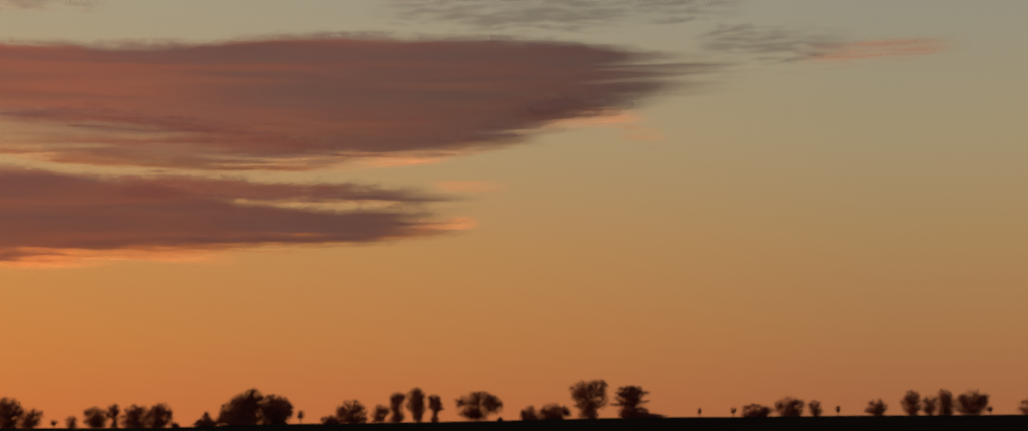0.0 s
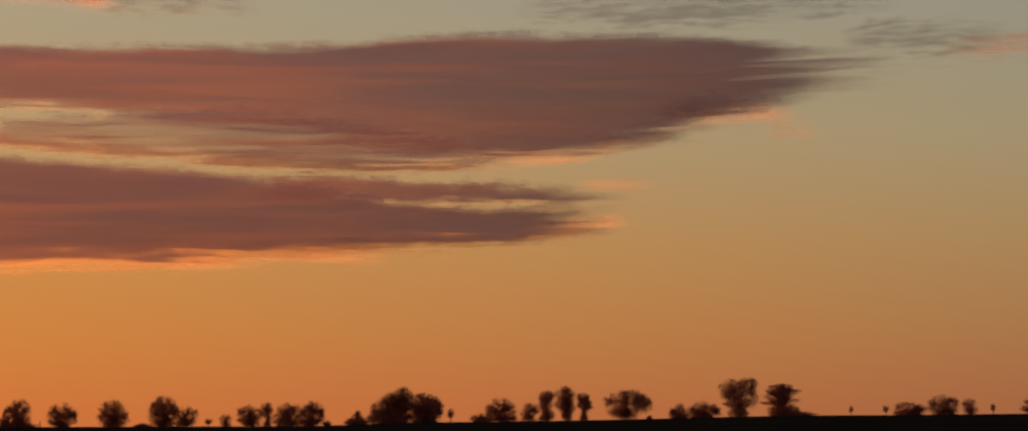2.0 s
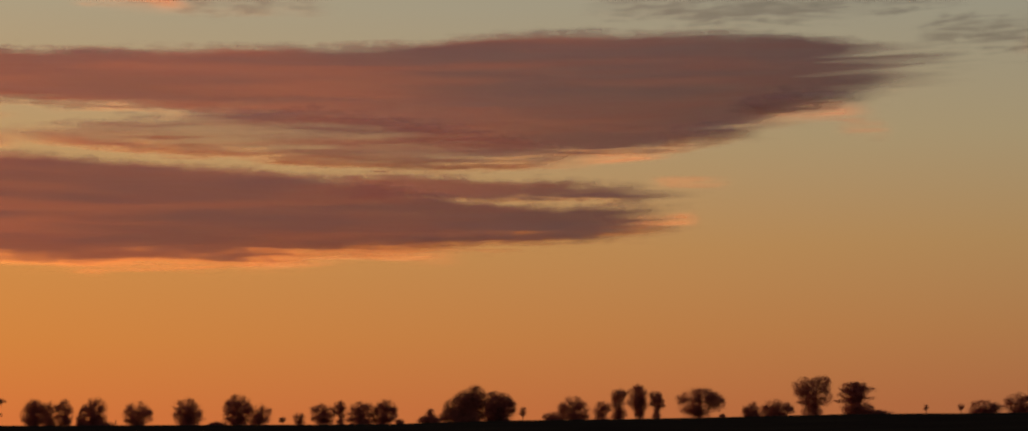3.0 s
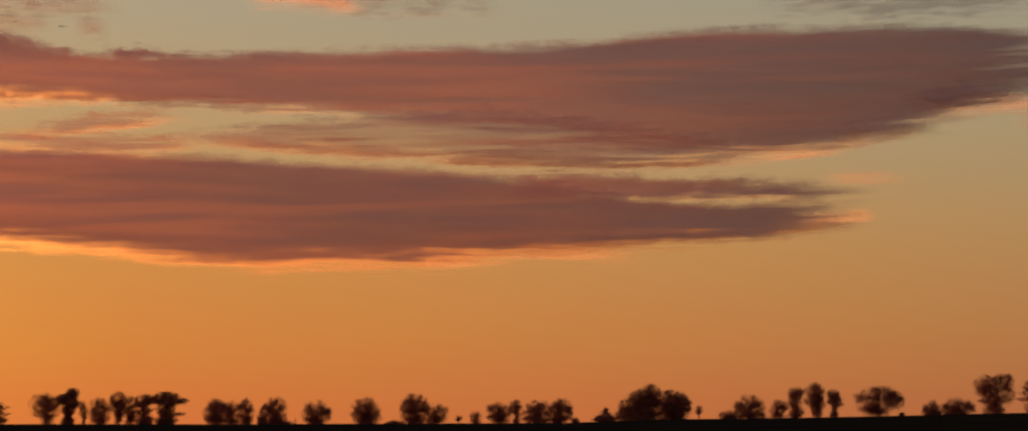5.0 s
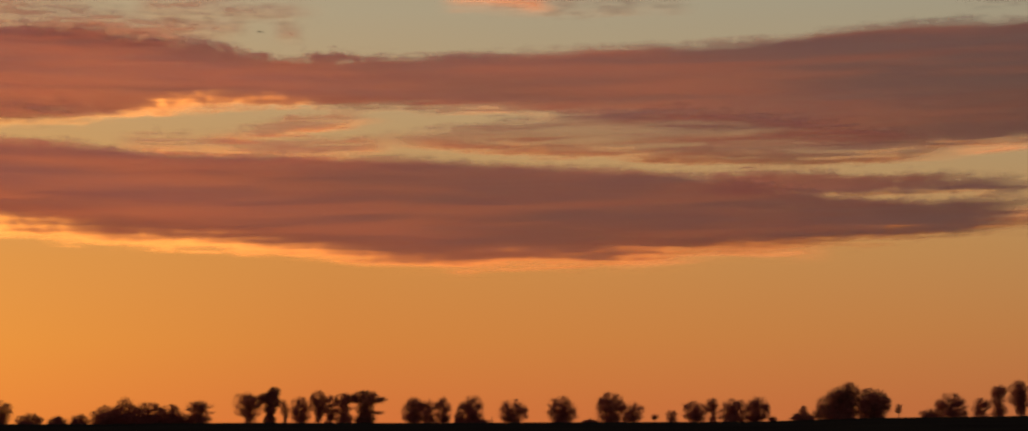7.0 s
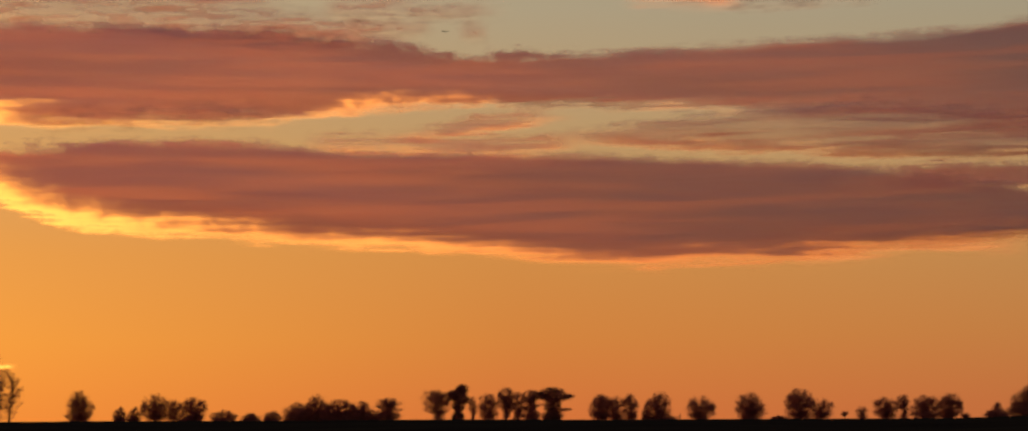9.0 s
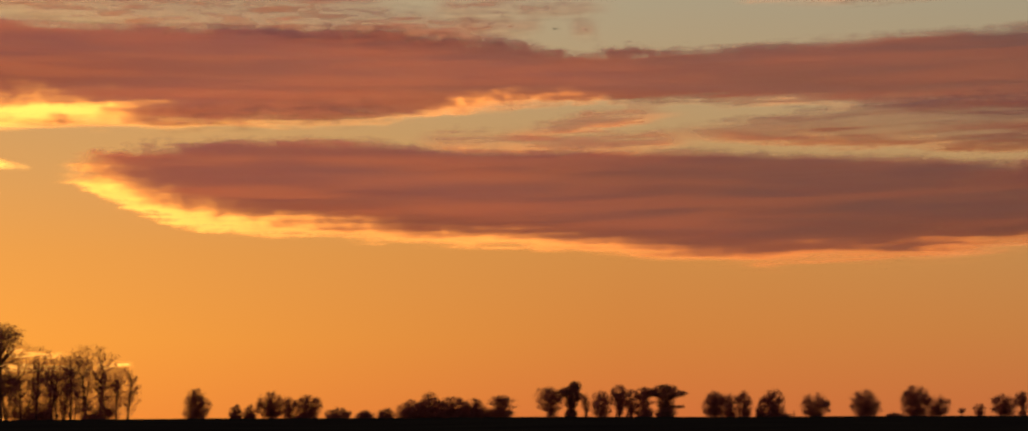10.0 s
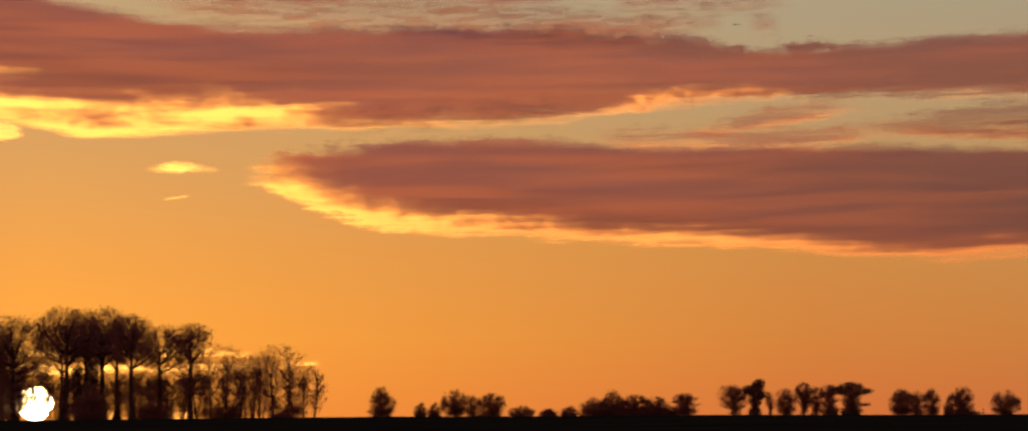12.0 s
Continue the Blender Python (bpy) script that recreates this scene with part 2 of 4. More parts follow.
def cloud(name, label, profile, layer, material, bulge=0.012, margin=0.45, curl=0.55, ends=(2.0, 2.0), lit_along=EVEN, fuzz_along=EVEN, tuft_along=EVEN):
    """A bank of cloud, bulging towards the viewer. profile: azimuth, top and base in degrees at a few stations along
    it. ends: over how many degrees its two tips dissolve. The three along lists: how wide its painted sunlit base, how
    soft that base and how tufted its top is there."""
    st = np.array(profile)
    az = np.arange(st[0, 0], st[-1, 0], 0.1)
    top, base = np.interp(az, st[:, 0], st[:, 1]), np.interp(az, st[:, 0], st[:, 2])
    k = max(3, min(11, len(az) // 6)) | 1
    smooth = lambda v: np.convolve(np.pad(v, k // 2, "edge"), np.ones(k) / k, "valid")
    top, base = smooth(top), smooth(base)
    thin, fuzz, tuft = (np.interp(az, *zip(*along)) for along in (lit_along, fuzz_along, tuft_along))
    # sunlight's fading to pink and grey away from the sun, put into the colours
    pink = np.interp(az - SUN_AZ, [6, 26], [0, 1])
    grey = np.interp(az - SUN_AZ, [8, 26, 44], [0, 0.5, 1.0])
    rows = 18
    v = np.linspace(0, 1, rows)
    verts, faces, maps = [], [], {"edge": [], "place": [], "thin": [], "tone": [], "fuzz": []}
    for side in (-1, 1):
        for a, t, b, w, f, u, g, p in zip(az, top, base, thin, fuzz, tuft, grey, pink):
            lift = np.array([noise.noise((a * 0.12, q * 4, layer * 20)) for q in v])
            room = margin * max(f, 1.0)
            el = b - room + (t - b + room + margin) * v
            swell = np.sqrt(np.maximum(0, 1 - (2 * v - 1) ** 2)) * min(1, (t - b) / 1.5 + 0.15)
            r = 4450 * layer * math.exp(-curl * radians(a - SUN_AZ) ** 2) * (1 + side * bulge * swell * (1 + 0.2 * lift))
            c = np.cos(np.radians(el))
            verts += list(zip(r * c * math.sin(radians(a)), r * c * math.cos(radians(a)), EYE + r * np.sin(np.radians(el))))
            tip = min((a - az[0]) / ends[0], (az[-1] - a) / ends[1])
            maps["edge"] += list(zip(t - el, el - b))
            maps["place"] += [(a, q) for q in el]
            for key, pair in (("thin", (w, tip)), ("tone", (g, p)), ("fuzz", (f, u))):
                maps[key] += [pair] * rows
    n, half = len(az), len(az) * rows
    for s in (0, half):
        for i in range(n - 1):
            for j in range(rows - 1):
                p = s + i * rows + j
                faces.append((p, p + rows, p + rows + 1, p + 1) if s == 0 else (p, p + 1, p + rows + 1, p + rows))
    ob = mesh_object(name, verts, faces, [material, HAZE])
    me = ob.data
    me.polygons.foreach_set("material_index", [0] * (len(faces) // 2) + [1] * (len(faces) // 2))
    me.polygons.foreach_set("use_smooth", [True] * len(faces))
    loops = np.empty(len(me.loops), int)
    me.loops.foreach_get("vertex_index", loops)
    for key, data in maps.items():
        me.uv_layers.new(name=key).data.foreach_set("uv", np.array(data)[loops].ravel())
    return tagged(ob, label, "cloud", kind="structure")


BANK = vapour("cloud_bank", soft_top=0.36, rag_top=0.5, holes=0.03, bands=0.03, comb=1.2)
BANK_HIGH = vapour("cloud_bank_high", 0.4, 0.34, 0.38, 0.97, 0.6, 0.5, 0.03, 11.0, bands=0.03, fold=2.5, comb=1.1, near_body=(0.188, 0.085, 0.086))
STREAKS = vapour("cloud_streaks", 0.4, 0.3, 0.2, 0.92, 0.5, 0.5, 0.5, 23.0, bands=0.4, comb=1.4, near_lit=(0.6, 0.38, 0.29), far_lit=(0.5, 0.31, 0.25), near_body=(0.22, 0.115, 0.11))
VEIL = vapour("cloud_veil", 0.8, 0.6, 0.1, 0.8, 0.5, 0.5, 0.65, 61.0, 0.26, bands=0.0, comb=1.0, near_lit=(0.13, 0.075, 0.07), far_lit=(0.13, 0.075, 0.07), near_body=(0.15, 0.082, 0.078), white=(0.88, 0.76, 0.82))
WISP = vapour("cloud_wisp", 0.34, 0.26, 0.2, 0.8, 0.5, 0.45, 0.7, 31.0, bands=0.4, comb=1.2, near_lit=(0.62, 0.36, 0.25), far_lit=(0.6, 0.34, 0.25), near_body=(0.26, 0.14, 0.13))
PINK = vapour("salmon_cloud", 0.4, 0.3, 0.9, 0.44, 0.4, 0.35, 0.85, 41.0, comb=1.0, near_body=(0.8, 0.46, 0.36), far_body=(0.7, 0.42, 0.33), far_lit=(0.9, 0.5, 0.37))
GREY = vapour("grey_high_cloud", 0.5, 0.4, 0.1, 0.42, 0.9, 0.8, 0.8, 47.0, 0.3, comb=0.8, near_lit=(0.34, 0.24, 0.25), far_lit=(0.34, 0.24, 0.25),
              near_body=(0.2, 0.15, 0.17), far_body=(0.16, 0.12, 0.14), white=(0.62, 0.56, 0.62))
BRIGHT = vapour("thin_bright_cloud", 0.14, 0.12, 2.0, 0.95, 0.4, 0.4, 0.6, 5.0, 0.4, fold=0.2, near_lit=(1.0, 0.76, 0.36), near_body=(1.0, 0.72, 0.3))
TINY = vapour("scrap_of_bright_cloud", 0.16, 0.12, 2.0, 0.85, 0.35, 0.3, 0.4, 71.0, 0.3, fold=0.2, comb=2.0, near_lit=(1.0, 0.86, 0.5), near_body=(1.0, 0.82, 0.45))
TRAIL = vapour("vapour_trail", 0.05, 0.05, 2.0, 0.6, 0.03, 0.03, 0.2, 77.0, fold=0.1, near_lit=(1.0, 0.86, 0.5), near_body=(1.0, 0.82, 0.45))
DAZZLE = vapour("dazzling_cloud", 0.14, 0.14, 2.0, 1.0, 0.4, 0.4, 0.2, 15.0, 0.4, fold=0.1, near_lit=(1.0, 0.97, 0.9), near_body=(1.0, 0.95, 0.85))
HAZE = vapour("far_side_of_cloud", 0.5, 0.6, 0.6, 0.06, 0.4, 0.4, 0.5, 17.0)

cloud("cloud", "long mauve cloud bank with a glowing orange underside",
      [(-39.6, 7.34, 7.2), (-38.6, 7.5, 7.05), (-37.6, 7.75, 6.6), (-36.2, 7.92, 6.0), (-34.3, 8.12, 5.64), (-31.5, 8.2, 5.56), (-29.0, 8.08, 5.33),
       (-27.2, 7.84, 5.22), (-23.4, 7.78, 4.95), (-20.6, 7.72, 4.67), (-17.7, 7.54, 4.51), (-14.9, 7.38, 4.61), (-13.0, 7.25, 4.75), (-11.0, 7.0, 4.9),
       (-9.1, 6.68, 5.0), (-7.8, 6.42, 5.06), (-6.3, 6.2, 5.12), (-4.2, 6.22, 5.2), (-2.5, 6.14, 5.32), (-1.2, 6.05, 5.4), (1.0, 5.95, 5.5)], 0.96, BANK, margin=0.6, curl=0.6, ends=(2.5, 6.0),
      lit_along=((-39, 3.4), (-37, 2.4), (-35, 1.5), (-32, 1.05), (-28, 0.9), (-22, 0.85), (-12, 0.85), (0, 0.7)), fuzz_along=((-38, 0.8), (-30, 1.1), (-20, 1.4), (-14, 1.8), (-6, 1.5), (0, 1.2)),
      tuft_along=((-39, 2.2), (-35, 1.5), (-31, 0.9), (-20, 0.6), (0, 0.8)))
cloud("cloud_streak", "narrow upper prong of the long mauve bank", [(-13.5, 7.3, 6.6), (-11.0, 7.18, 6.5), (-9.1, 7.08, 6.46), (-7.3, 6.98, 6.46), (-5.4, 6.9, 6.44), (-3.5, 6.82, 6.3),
       (-2.0, 6.76, 6.2), (0.8, 6.7, 6.3)], 0.975, BANK, ends=(3.0, 5.5), lit_along=((-13, 0.25), (0, 0.25)))
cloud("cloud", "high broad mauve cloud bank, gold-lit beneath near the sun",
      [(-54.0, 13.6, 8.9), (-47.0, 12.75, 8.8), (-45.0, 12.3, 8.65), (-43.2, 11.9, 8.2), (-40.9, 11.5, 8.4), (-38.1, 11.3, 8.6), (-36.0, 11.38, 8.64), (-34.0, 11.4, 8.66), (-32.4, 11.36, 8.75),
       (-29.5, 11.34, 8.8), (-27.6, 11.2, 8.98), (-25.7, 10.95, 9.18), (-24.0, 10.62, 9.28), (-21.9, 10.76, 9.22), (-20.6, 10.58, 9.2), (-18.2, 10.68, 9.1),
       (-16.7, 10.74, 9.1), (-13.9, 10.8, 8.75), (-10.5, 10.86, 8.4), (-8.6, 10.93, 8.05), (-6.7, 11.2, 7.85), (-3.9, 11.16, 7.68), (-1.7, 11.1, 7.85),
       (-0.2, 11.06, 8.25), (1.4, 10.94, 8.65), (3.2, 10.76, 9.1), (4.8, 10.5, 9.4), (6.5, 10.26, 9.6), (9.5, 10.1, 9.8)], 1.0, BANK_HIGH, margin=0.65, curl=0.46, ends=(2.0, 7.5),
      lit_along=((-46, 2.8), (-41, 2.5), (-38.5, 2.0), (-36, 1.0), (-33, 0.45), (-30.5, 0.2), (-28.5, 0.45), (-27, 0.85), (-24, 0.85), (-22.5, 0.25), (-19.5, 0.12), (-17.5, 0.4), (-15.5, 0.15), (-8, 0.15), (-4, 0.4), (0, 0.4), (7, 0.25)),
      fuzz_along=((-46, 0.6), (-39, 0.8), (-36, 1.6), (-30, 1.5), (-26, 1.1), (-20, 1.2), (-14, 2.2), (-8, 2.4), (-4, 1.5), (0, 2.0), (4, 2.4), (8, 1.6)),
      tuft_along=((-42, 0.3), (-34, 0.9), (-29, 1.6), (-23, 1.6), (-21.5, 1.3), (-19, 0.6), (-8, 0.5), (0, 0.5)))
cloud("cloud_streak", "pointed mauve finger at the end of the high bank", [(-0.8, 8.95, 8.5), (0.9, 9.3, 8.7), (1.9, 9.36, 8.84), (3.6, 9.26, 8.93), (5.6, 9.12, 9.0)], 0.99, STREAKS, margin=0.2, ends=(2.0, 3.0))
cloud("cloud_streak", "short mauve finger under the high bank", [(-3.0, 8.1, 7.7), (-0.8, 8.36, 7.92), (0.2, 8.38, 8.04), (1.0, 8.34, 8.12), (2.2, 8.28, 8.18)], 0.99, STREAKS, margin=0.2, ends=(2.0, 2.5))
cloud("cloud_streak", "thin grey layered streaks of cloud between two banks",
      [(-22.5, 8.24, 8.1), (-19.5, 8.52, 8.0), (-17.2, 8.78, 7.86), (-15.3, 9.0, 7.7), (-12.5, 9.0, 7.48), (-9.6, 8.75, 7.3), (-7.1, 8.3, 7.34),
       (-4.9, 8.0, 7.38), (-2.4, 7.7, 7.43)], 0.98, STREAKS, ends=(3.5, 3.5))
cloud("cloud_wisp", "slanting pinkish wisp of thin cloud", [(-27.0, 8.15, 8.0), (-24.7, 8.61, 8.20), (-22.9, 8.94, 8.45), (-21.4, 9.06, 8.66), (-19.6, 9.02, 8.82)], 0.985, WISP, ends=(2.5, 2.5))
cloud("cloud_wisp", "faint grey wisp above the lower cloud bank", [(-29.5, 8.3, 8.05), (-26.7, 8.4, 7.74), (-23.4, 8.36, 7.7), (-21.0, 8.26, 7.87), (-18.8, 8.2, 8.00)], 0.975, WISP, ends=(2.5, 2.5))
cloud("cloud_streak", "dark grey streaks trailing under the high bank", [(-37.5, 8.75, 8.5), (-35.0, 8.95, 8.6), (-32.0, 9.1, 8.72), (-29.5, 9.1, 8.85), (-28.0, 9.08, 8.95)], 0.985, VEIL, ends=(2.5, 2.0))
cloud("cloud_veil", "thin mauve veil of cloud above the high bank",
      [(-42.5, 12.2, 11.9), (-40.0, 12.6, 11.7), (-37.2, 12.9, 11.4), (-35.1, 12.9, 11.1), (-32.4, 12.7, 10.9), (-30.5, 12.3, 10.75), (-28.6, 11.85, 10.7), (-26.8, 11.5, 10.7), (-24.0, 11.1, 10.7)], 1.02, VEIL, margin=0.4, ends=(3.0, 3.0))
cloud("small_cloud", "small bright yellow lens-shaped cloud", [(-41.8, 7.38, 7.33), (-40.8, 7.52, 7.26), (-38.9, 7.36, 7.3)], 0.97, TINY, margin=0.12, ends=(0.9, 1.1))
cloud("small_cloud", "small pale gold scrap of cloud", [(-46.0, 8.58, 8.07), (-45.3, 8.64, 8.13), (-44.6, 8.43, 8.29)], 0.97, TINY, margin=0.12, ends=(0.5, 0.5))
cloud("cloud_streak", "thin bright gold streak of cloud low over the wood", [(-46.4, 2.36, 2.12), (-43.6, 2.3, 2.08), (-40.9, 2.26, 2.06), (-38.6, 2.18, 2.0), (-37.6, 2.1, 2.02)], 1.03, BRIGHT, margin=0.12, ends=(0.5, 1.5))
cloud("cloud_streak", "thin bright gold streak of cloud low over the wood", [(-46.4, 1.86, 1.62), (-42.7, 1.8, 1.58), (-40.0, 1.78, 1.6), (-37.9, 1.76, 1.6), (-36.9, 1.66, 1.58)], 1.04, BRIGHT, margin=0.12, ends=(0.5, 1.2))
cloud("cloud_streak", "fine bright gold thread of cloud beside the wood", [(-38.0, 1.86, 1.76), (-37.0, 1.88, 1.77), (-36.1, 1.85, 1.78)], 1.035, BRIGHT, margin=0.1, ends=(0.8, 0.5))
cloud("cloud_veil", "grey mottled veil of thin high cloud", [(-5.5, 12.1, 11.85), (-2.5, 12.4, 11.6), (0.0, 12.5, 11.3), (2.3, 12.5, 11.3), (5.2, 12.3, 11.55), (8.4, 12.0, 11.75)], 1.03, GREY, ends=(3.0, 3.0))
cloud("cloud_wisp", "ragged grey wisp of high cloud", [(4.6, 10.85, 10.66), (6.5, 11.16, 10.46), (7.6, 11.23, 10.32), (8.8, 11.05, 10.33), (11.2, 10.84, 10.45)], 1.04, GREY, ends=(1.5, 2.5))
cloud("cloud_wisp", "long salmon-pink wisp trailing from grey cloud", [(7.2, 10.50, 10.22), (9.1, 10.60, 10.06), (10.6, 10.68, 10.14), (12.1, 10.71, 10.25), (14.2, 10.6, 10.37)], 1.02, PINK, curl=0.25, ends=(2.0, 2.5))
cloud("cloud_wisp", "grey wisp of high cloud fading out", [(-18.4, 12.48, 12.0), (-16.6, 12.53, 11.90), (-14.3, 12.45, 11.77), (-12.6, 12.20, 11.83), (-10.4, 11.96, 11.85)], 1.03, GREY, ends=(1.5, 2.5))
cloud("cloud_wisp", "high salmon-pink wisp beside a grey one", [(-19.7, 12.32, 12.1), (-18.2, 12.5, 11.94), (-16.6, 12.44, 11.87), (-14.8, 12.2, 11.93)], 1.02, PINK, ends=(1.5, 1.5))
cloud("cloud_wisp", "narrow mauve streak of high cloud", [(-28.6, 12.2, 11.8), (-26.4, 12.18, 11.74), (-24.7, 12.05, 11.76), (-21.6, 11.92, 11.80)], 1.03, VEIL, ends=(1.5, 2.0))
cloud("cloud_wisp", "narrow mauve streak of high cloud", [(-28.0, 11.58, 11.38), (-26.4, 11.64, 11.27), (-25.3, 11.61, 11.26), (-24.0, 11.48, 11.34)], 1.03, VEIL, ends=(1.2, 1.2))
cloud("cloud_wisp", "small mauve scrap of high cloud", [(-24.4, 11.33, 11.18), (-23.5, 11.4, 11.1), (-22.5, 11.3, 11.16)], 1.03, VEIL, ends=(0.8, 0.8))
cloud("cloud_wisp", "small salmon-pink wisp of cloud", [(2.5, 8.4, 8.25), (3.6, 8.4, 8.08), (4.2, 8.31, 7.97), (5.0, 8.14, 7.97)], 0.98, PINK, margin=0.2, curl=0.25, ends=(1.2, 0.9))
# the next three add the banks' sunlit edges as separate salmon-coloured sheets
cloud("cloud_wisp", "salmon-pink lit fringe under the high bank", [(-1.0, 8.7, 8.3), (0.9, 8.95, 8.5), (2.3, 9.0, 8.5), (3.6, 8.9, 8.53), (5.2, 8.75, 8.58)], 0.95, PINK, margin=0.2, curl=0.25, ends=(2.0, 2.0))
cloud("cloud_wisp", "salmon-pink glow along the sagging base of the high bank", [(-8.5, 7.65, 7.42), (-6.5, 7.65, 7.36), (-4.5, 7.68, 7.38), (-2.5, 7.85, 7.5), (-0.5, 8.1, 7.85)], 0.95, PINK, margin=0.2, curl=0.25, ends=(3.0, 1.6))
cloud("cloud_wisp", "salmon-pink lit tip of the long bank", [(-4.2, 5.75, 5.45), (-2.4, 5.85, 5.5), (-1.4, 5.92, 5.6), (-0.4, 6.0, 5.75)], 0.94, PINK, margin=0.2, curl=0.25, ends=(1.5, 1.0))
cloud("cloud_wisp", "faint salmon thread above the tip of the long bank", [(-3.0, 6.9, 6.78), (-1.0, 6.9, 6.74), (0.6, 6.84, 6.72)], 0.94, PINK, margin=0.15, curl=0.25, ends=(1.2, 1.2))
cloud("cloud_wisp", "orange fringe of thin cloud under the long bank", [(-15.2, 4.95, 4.4), (-12.8, 5.04, 4.5), (-10.6, 5.16, 4.64), (-8.6, 5.16, 4.66), (-6.8, 5.05, 4.75)], 0.94, PINK, curl=0.45, ends=(1.5, 2.0))
cloud("contrail", "short thin bright vapour trail", [(-41.05, 6.48, 6.45), (-40.5, 6.57, 6.53), (-40.0, 6.64, 6.61)], 0.95, TRAIL, margin=0.05, ends=(0.3, 0.3))
cloud("cloud_streak", "glowing low cloud beside the setting sun", [(-50.0, 0.75, 0.35), (-46.0, 1.15, 0.45), (-45.2, 1.2, 0.45), (-44.3, 0.9, 0.6)], 1.05, DAZZLE, margin=0.12, ends=(0.5, 0.6))
cloud("cloud_streak", "scrap of gold cloud on the horizon behind trees", [(-43.6, 0.5, 0.25), (-43.1, 0.58, 0.22), (-42.4, 0.55, 0.22), (-41.9, 0.45, 0.3)], 1.06, BRIGHT, margin=0.1, ends=(0.4, 0.4))
cloud("cloud_streak", "scrap of gold cloud on the horizon behind trees", [(-41.2, 0.45, 0.25), (-40.8, 0.5, 0.22), (-40.3, 0.5, 0.22), (-39.8, 0.4, 0.28)], 1.06, BRIGHT, margin=0.1, ends=(0.4, 0.4))


# ---- trees ----
def tubes(p0, p1, r0, r1, sides):
    """Vertices and faces of open tapered tubes, one for each row of p0, p1."""
    d = p1 - p0
    d = d / np.maximum(np.linalg.norm(d, axis=1, keepdims=True), 1e-6)
    ref = np.where(np.abs(d[:, 2:3]) < 0.9, [[0, 0, 1.0]], [[1.0, 0, 0]])
    u = np.cross(d, ref)
    u /= np.linalg.norm(u, axis=1, keepdims=True)
    w = np.cross(d, u)
    a = np.arange(sides) * 2 * math.pi / sides
    ring = np.cos(a)[None, :, None] * u[:, None] + np.sin(a)[None, :, None] * w[:, None]
    v = np.concatenate([p0[:, None] + ring * r0[:, None, None], p1[:, None] + ring * r1[:, None, None]], 1)
    n = len(p0)
    base = (np.arange(n) * 2 * sides)[:, None]
    i = np.arange(sides)[None]
    j = (i + 1) % sides
    f = np.stack([base + i, base + j, base + sides + j, base + sides + i], 2).reshape(-1, 4)
    return v.reshape(-1, 3), f


def spikes(p0, p1, r):
    """Vertices and faces of thin three-sided twigs that end in a point."""
    v, f = tubes(p0, p1, r, r * 0, 3)
    n = len(p0)
    v = v.reshape(n, 6, 3)[:, :4].reshape(-1, 3)
    base = (np.arange(n) * 4)[:, None]
    return v, np.concatenate([base + [0, 1, 3], base + [1, 2, 3], base + [2, 0, 3]])


def bezier(a, b, c, n):
    t = np.linspace(0, 1, n)[:, None]
    return (1 - t) ** 2 * a + 2 * t * (1 - t) * b + t * t * c


def path_tubes(paths, sides):
    """Tubes along polylines, each given as points and radii."""
    p0 = np.concatenate([p[:-1] for p, r in paths])
    p1 = np.concatenate([p[1:] for p, r in paths])
    r0 = np.concatenate([r[:-1] for p, r in paths])
    r1 = np.concatenate([r[1:] for p, r in paths])
    return tubes(p0, p1, r0, r1, sides)


def leaves(at, size, rng):
    """Small leaf-shaped clumps, each a bent pair of triangles, turned at random."""
    n = len(at)
    a, b = rng.normal(size=(n, 3)), rng.normal(size=(n, 3))
    a /= np.linalg.norm(a, axis=1, keepdims=True)
    b -= a * np.sum(a * b, 1, keepdims=True)
    b /= np.linalg.norm(b, axis=1, keepdims=True)
    s = size * rng.uniform(0.6, 1.3, (n, 1))
    c = np.cross(a, b) * s * 0.3
    v = np.stack([at - a * s, at + b * s * 0.55 + c, at + a * s, at - b * s * 0.55 + c], 1).reshape(-1, 3)
    q = (np.arange(n) * 4)[:, None]
    return v, np.concatenate([q + [0, 1, 2], q + [0, 2, 3]])


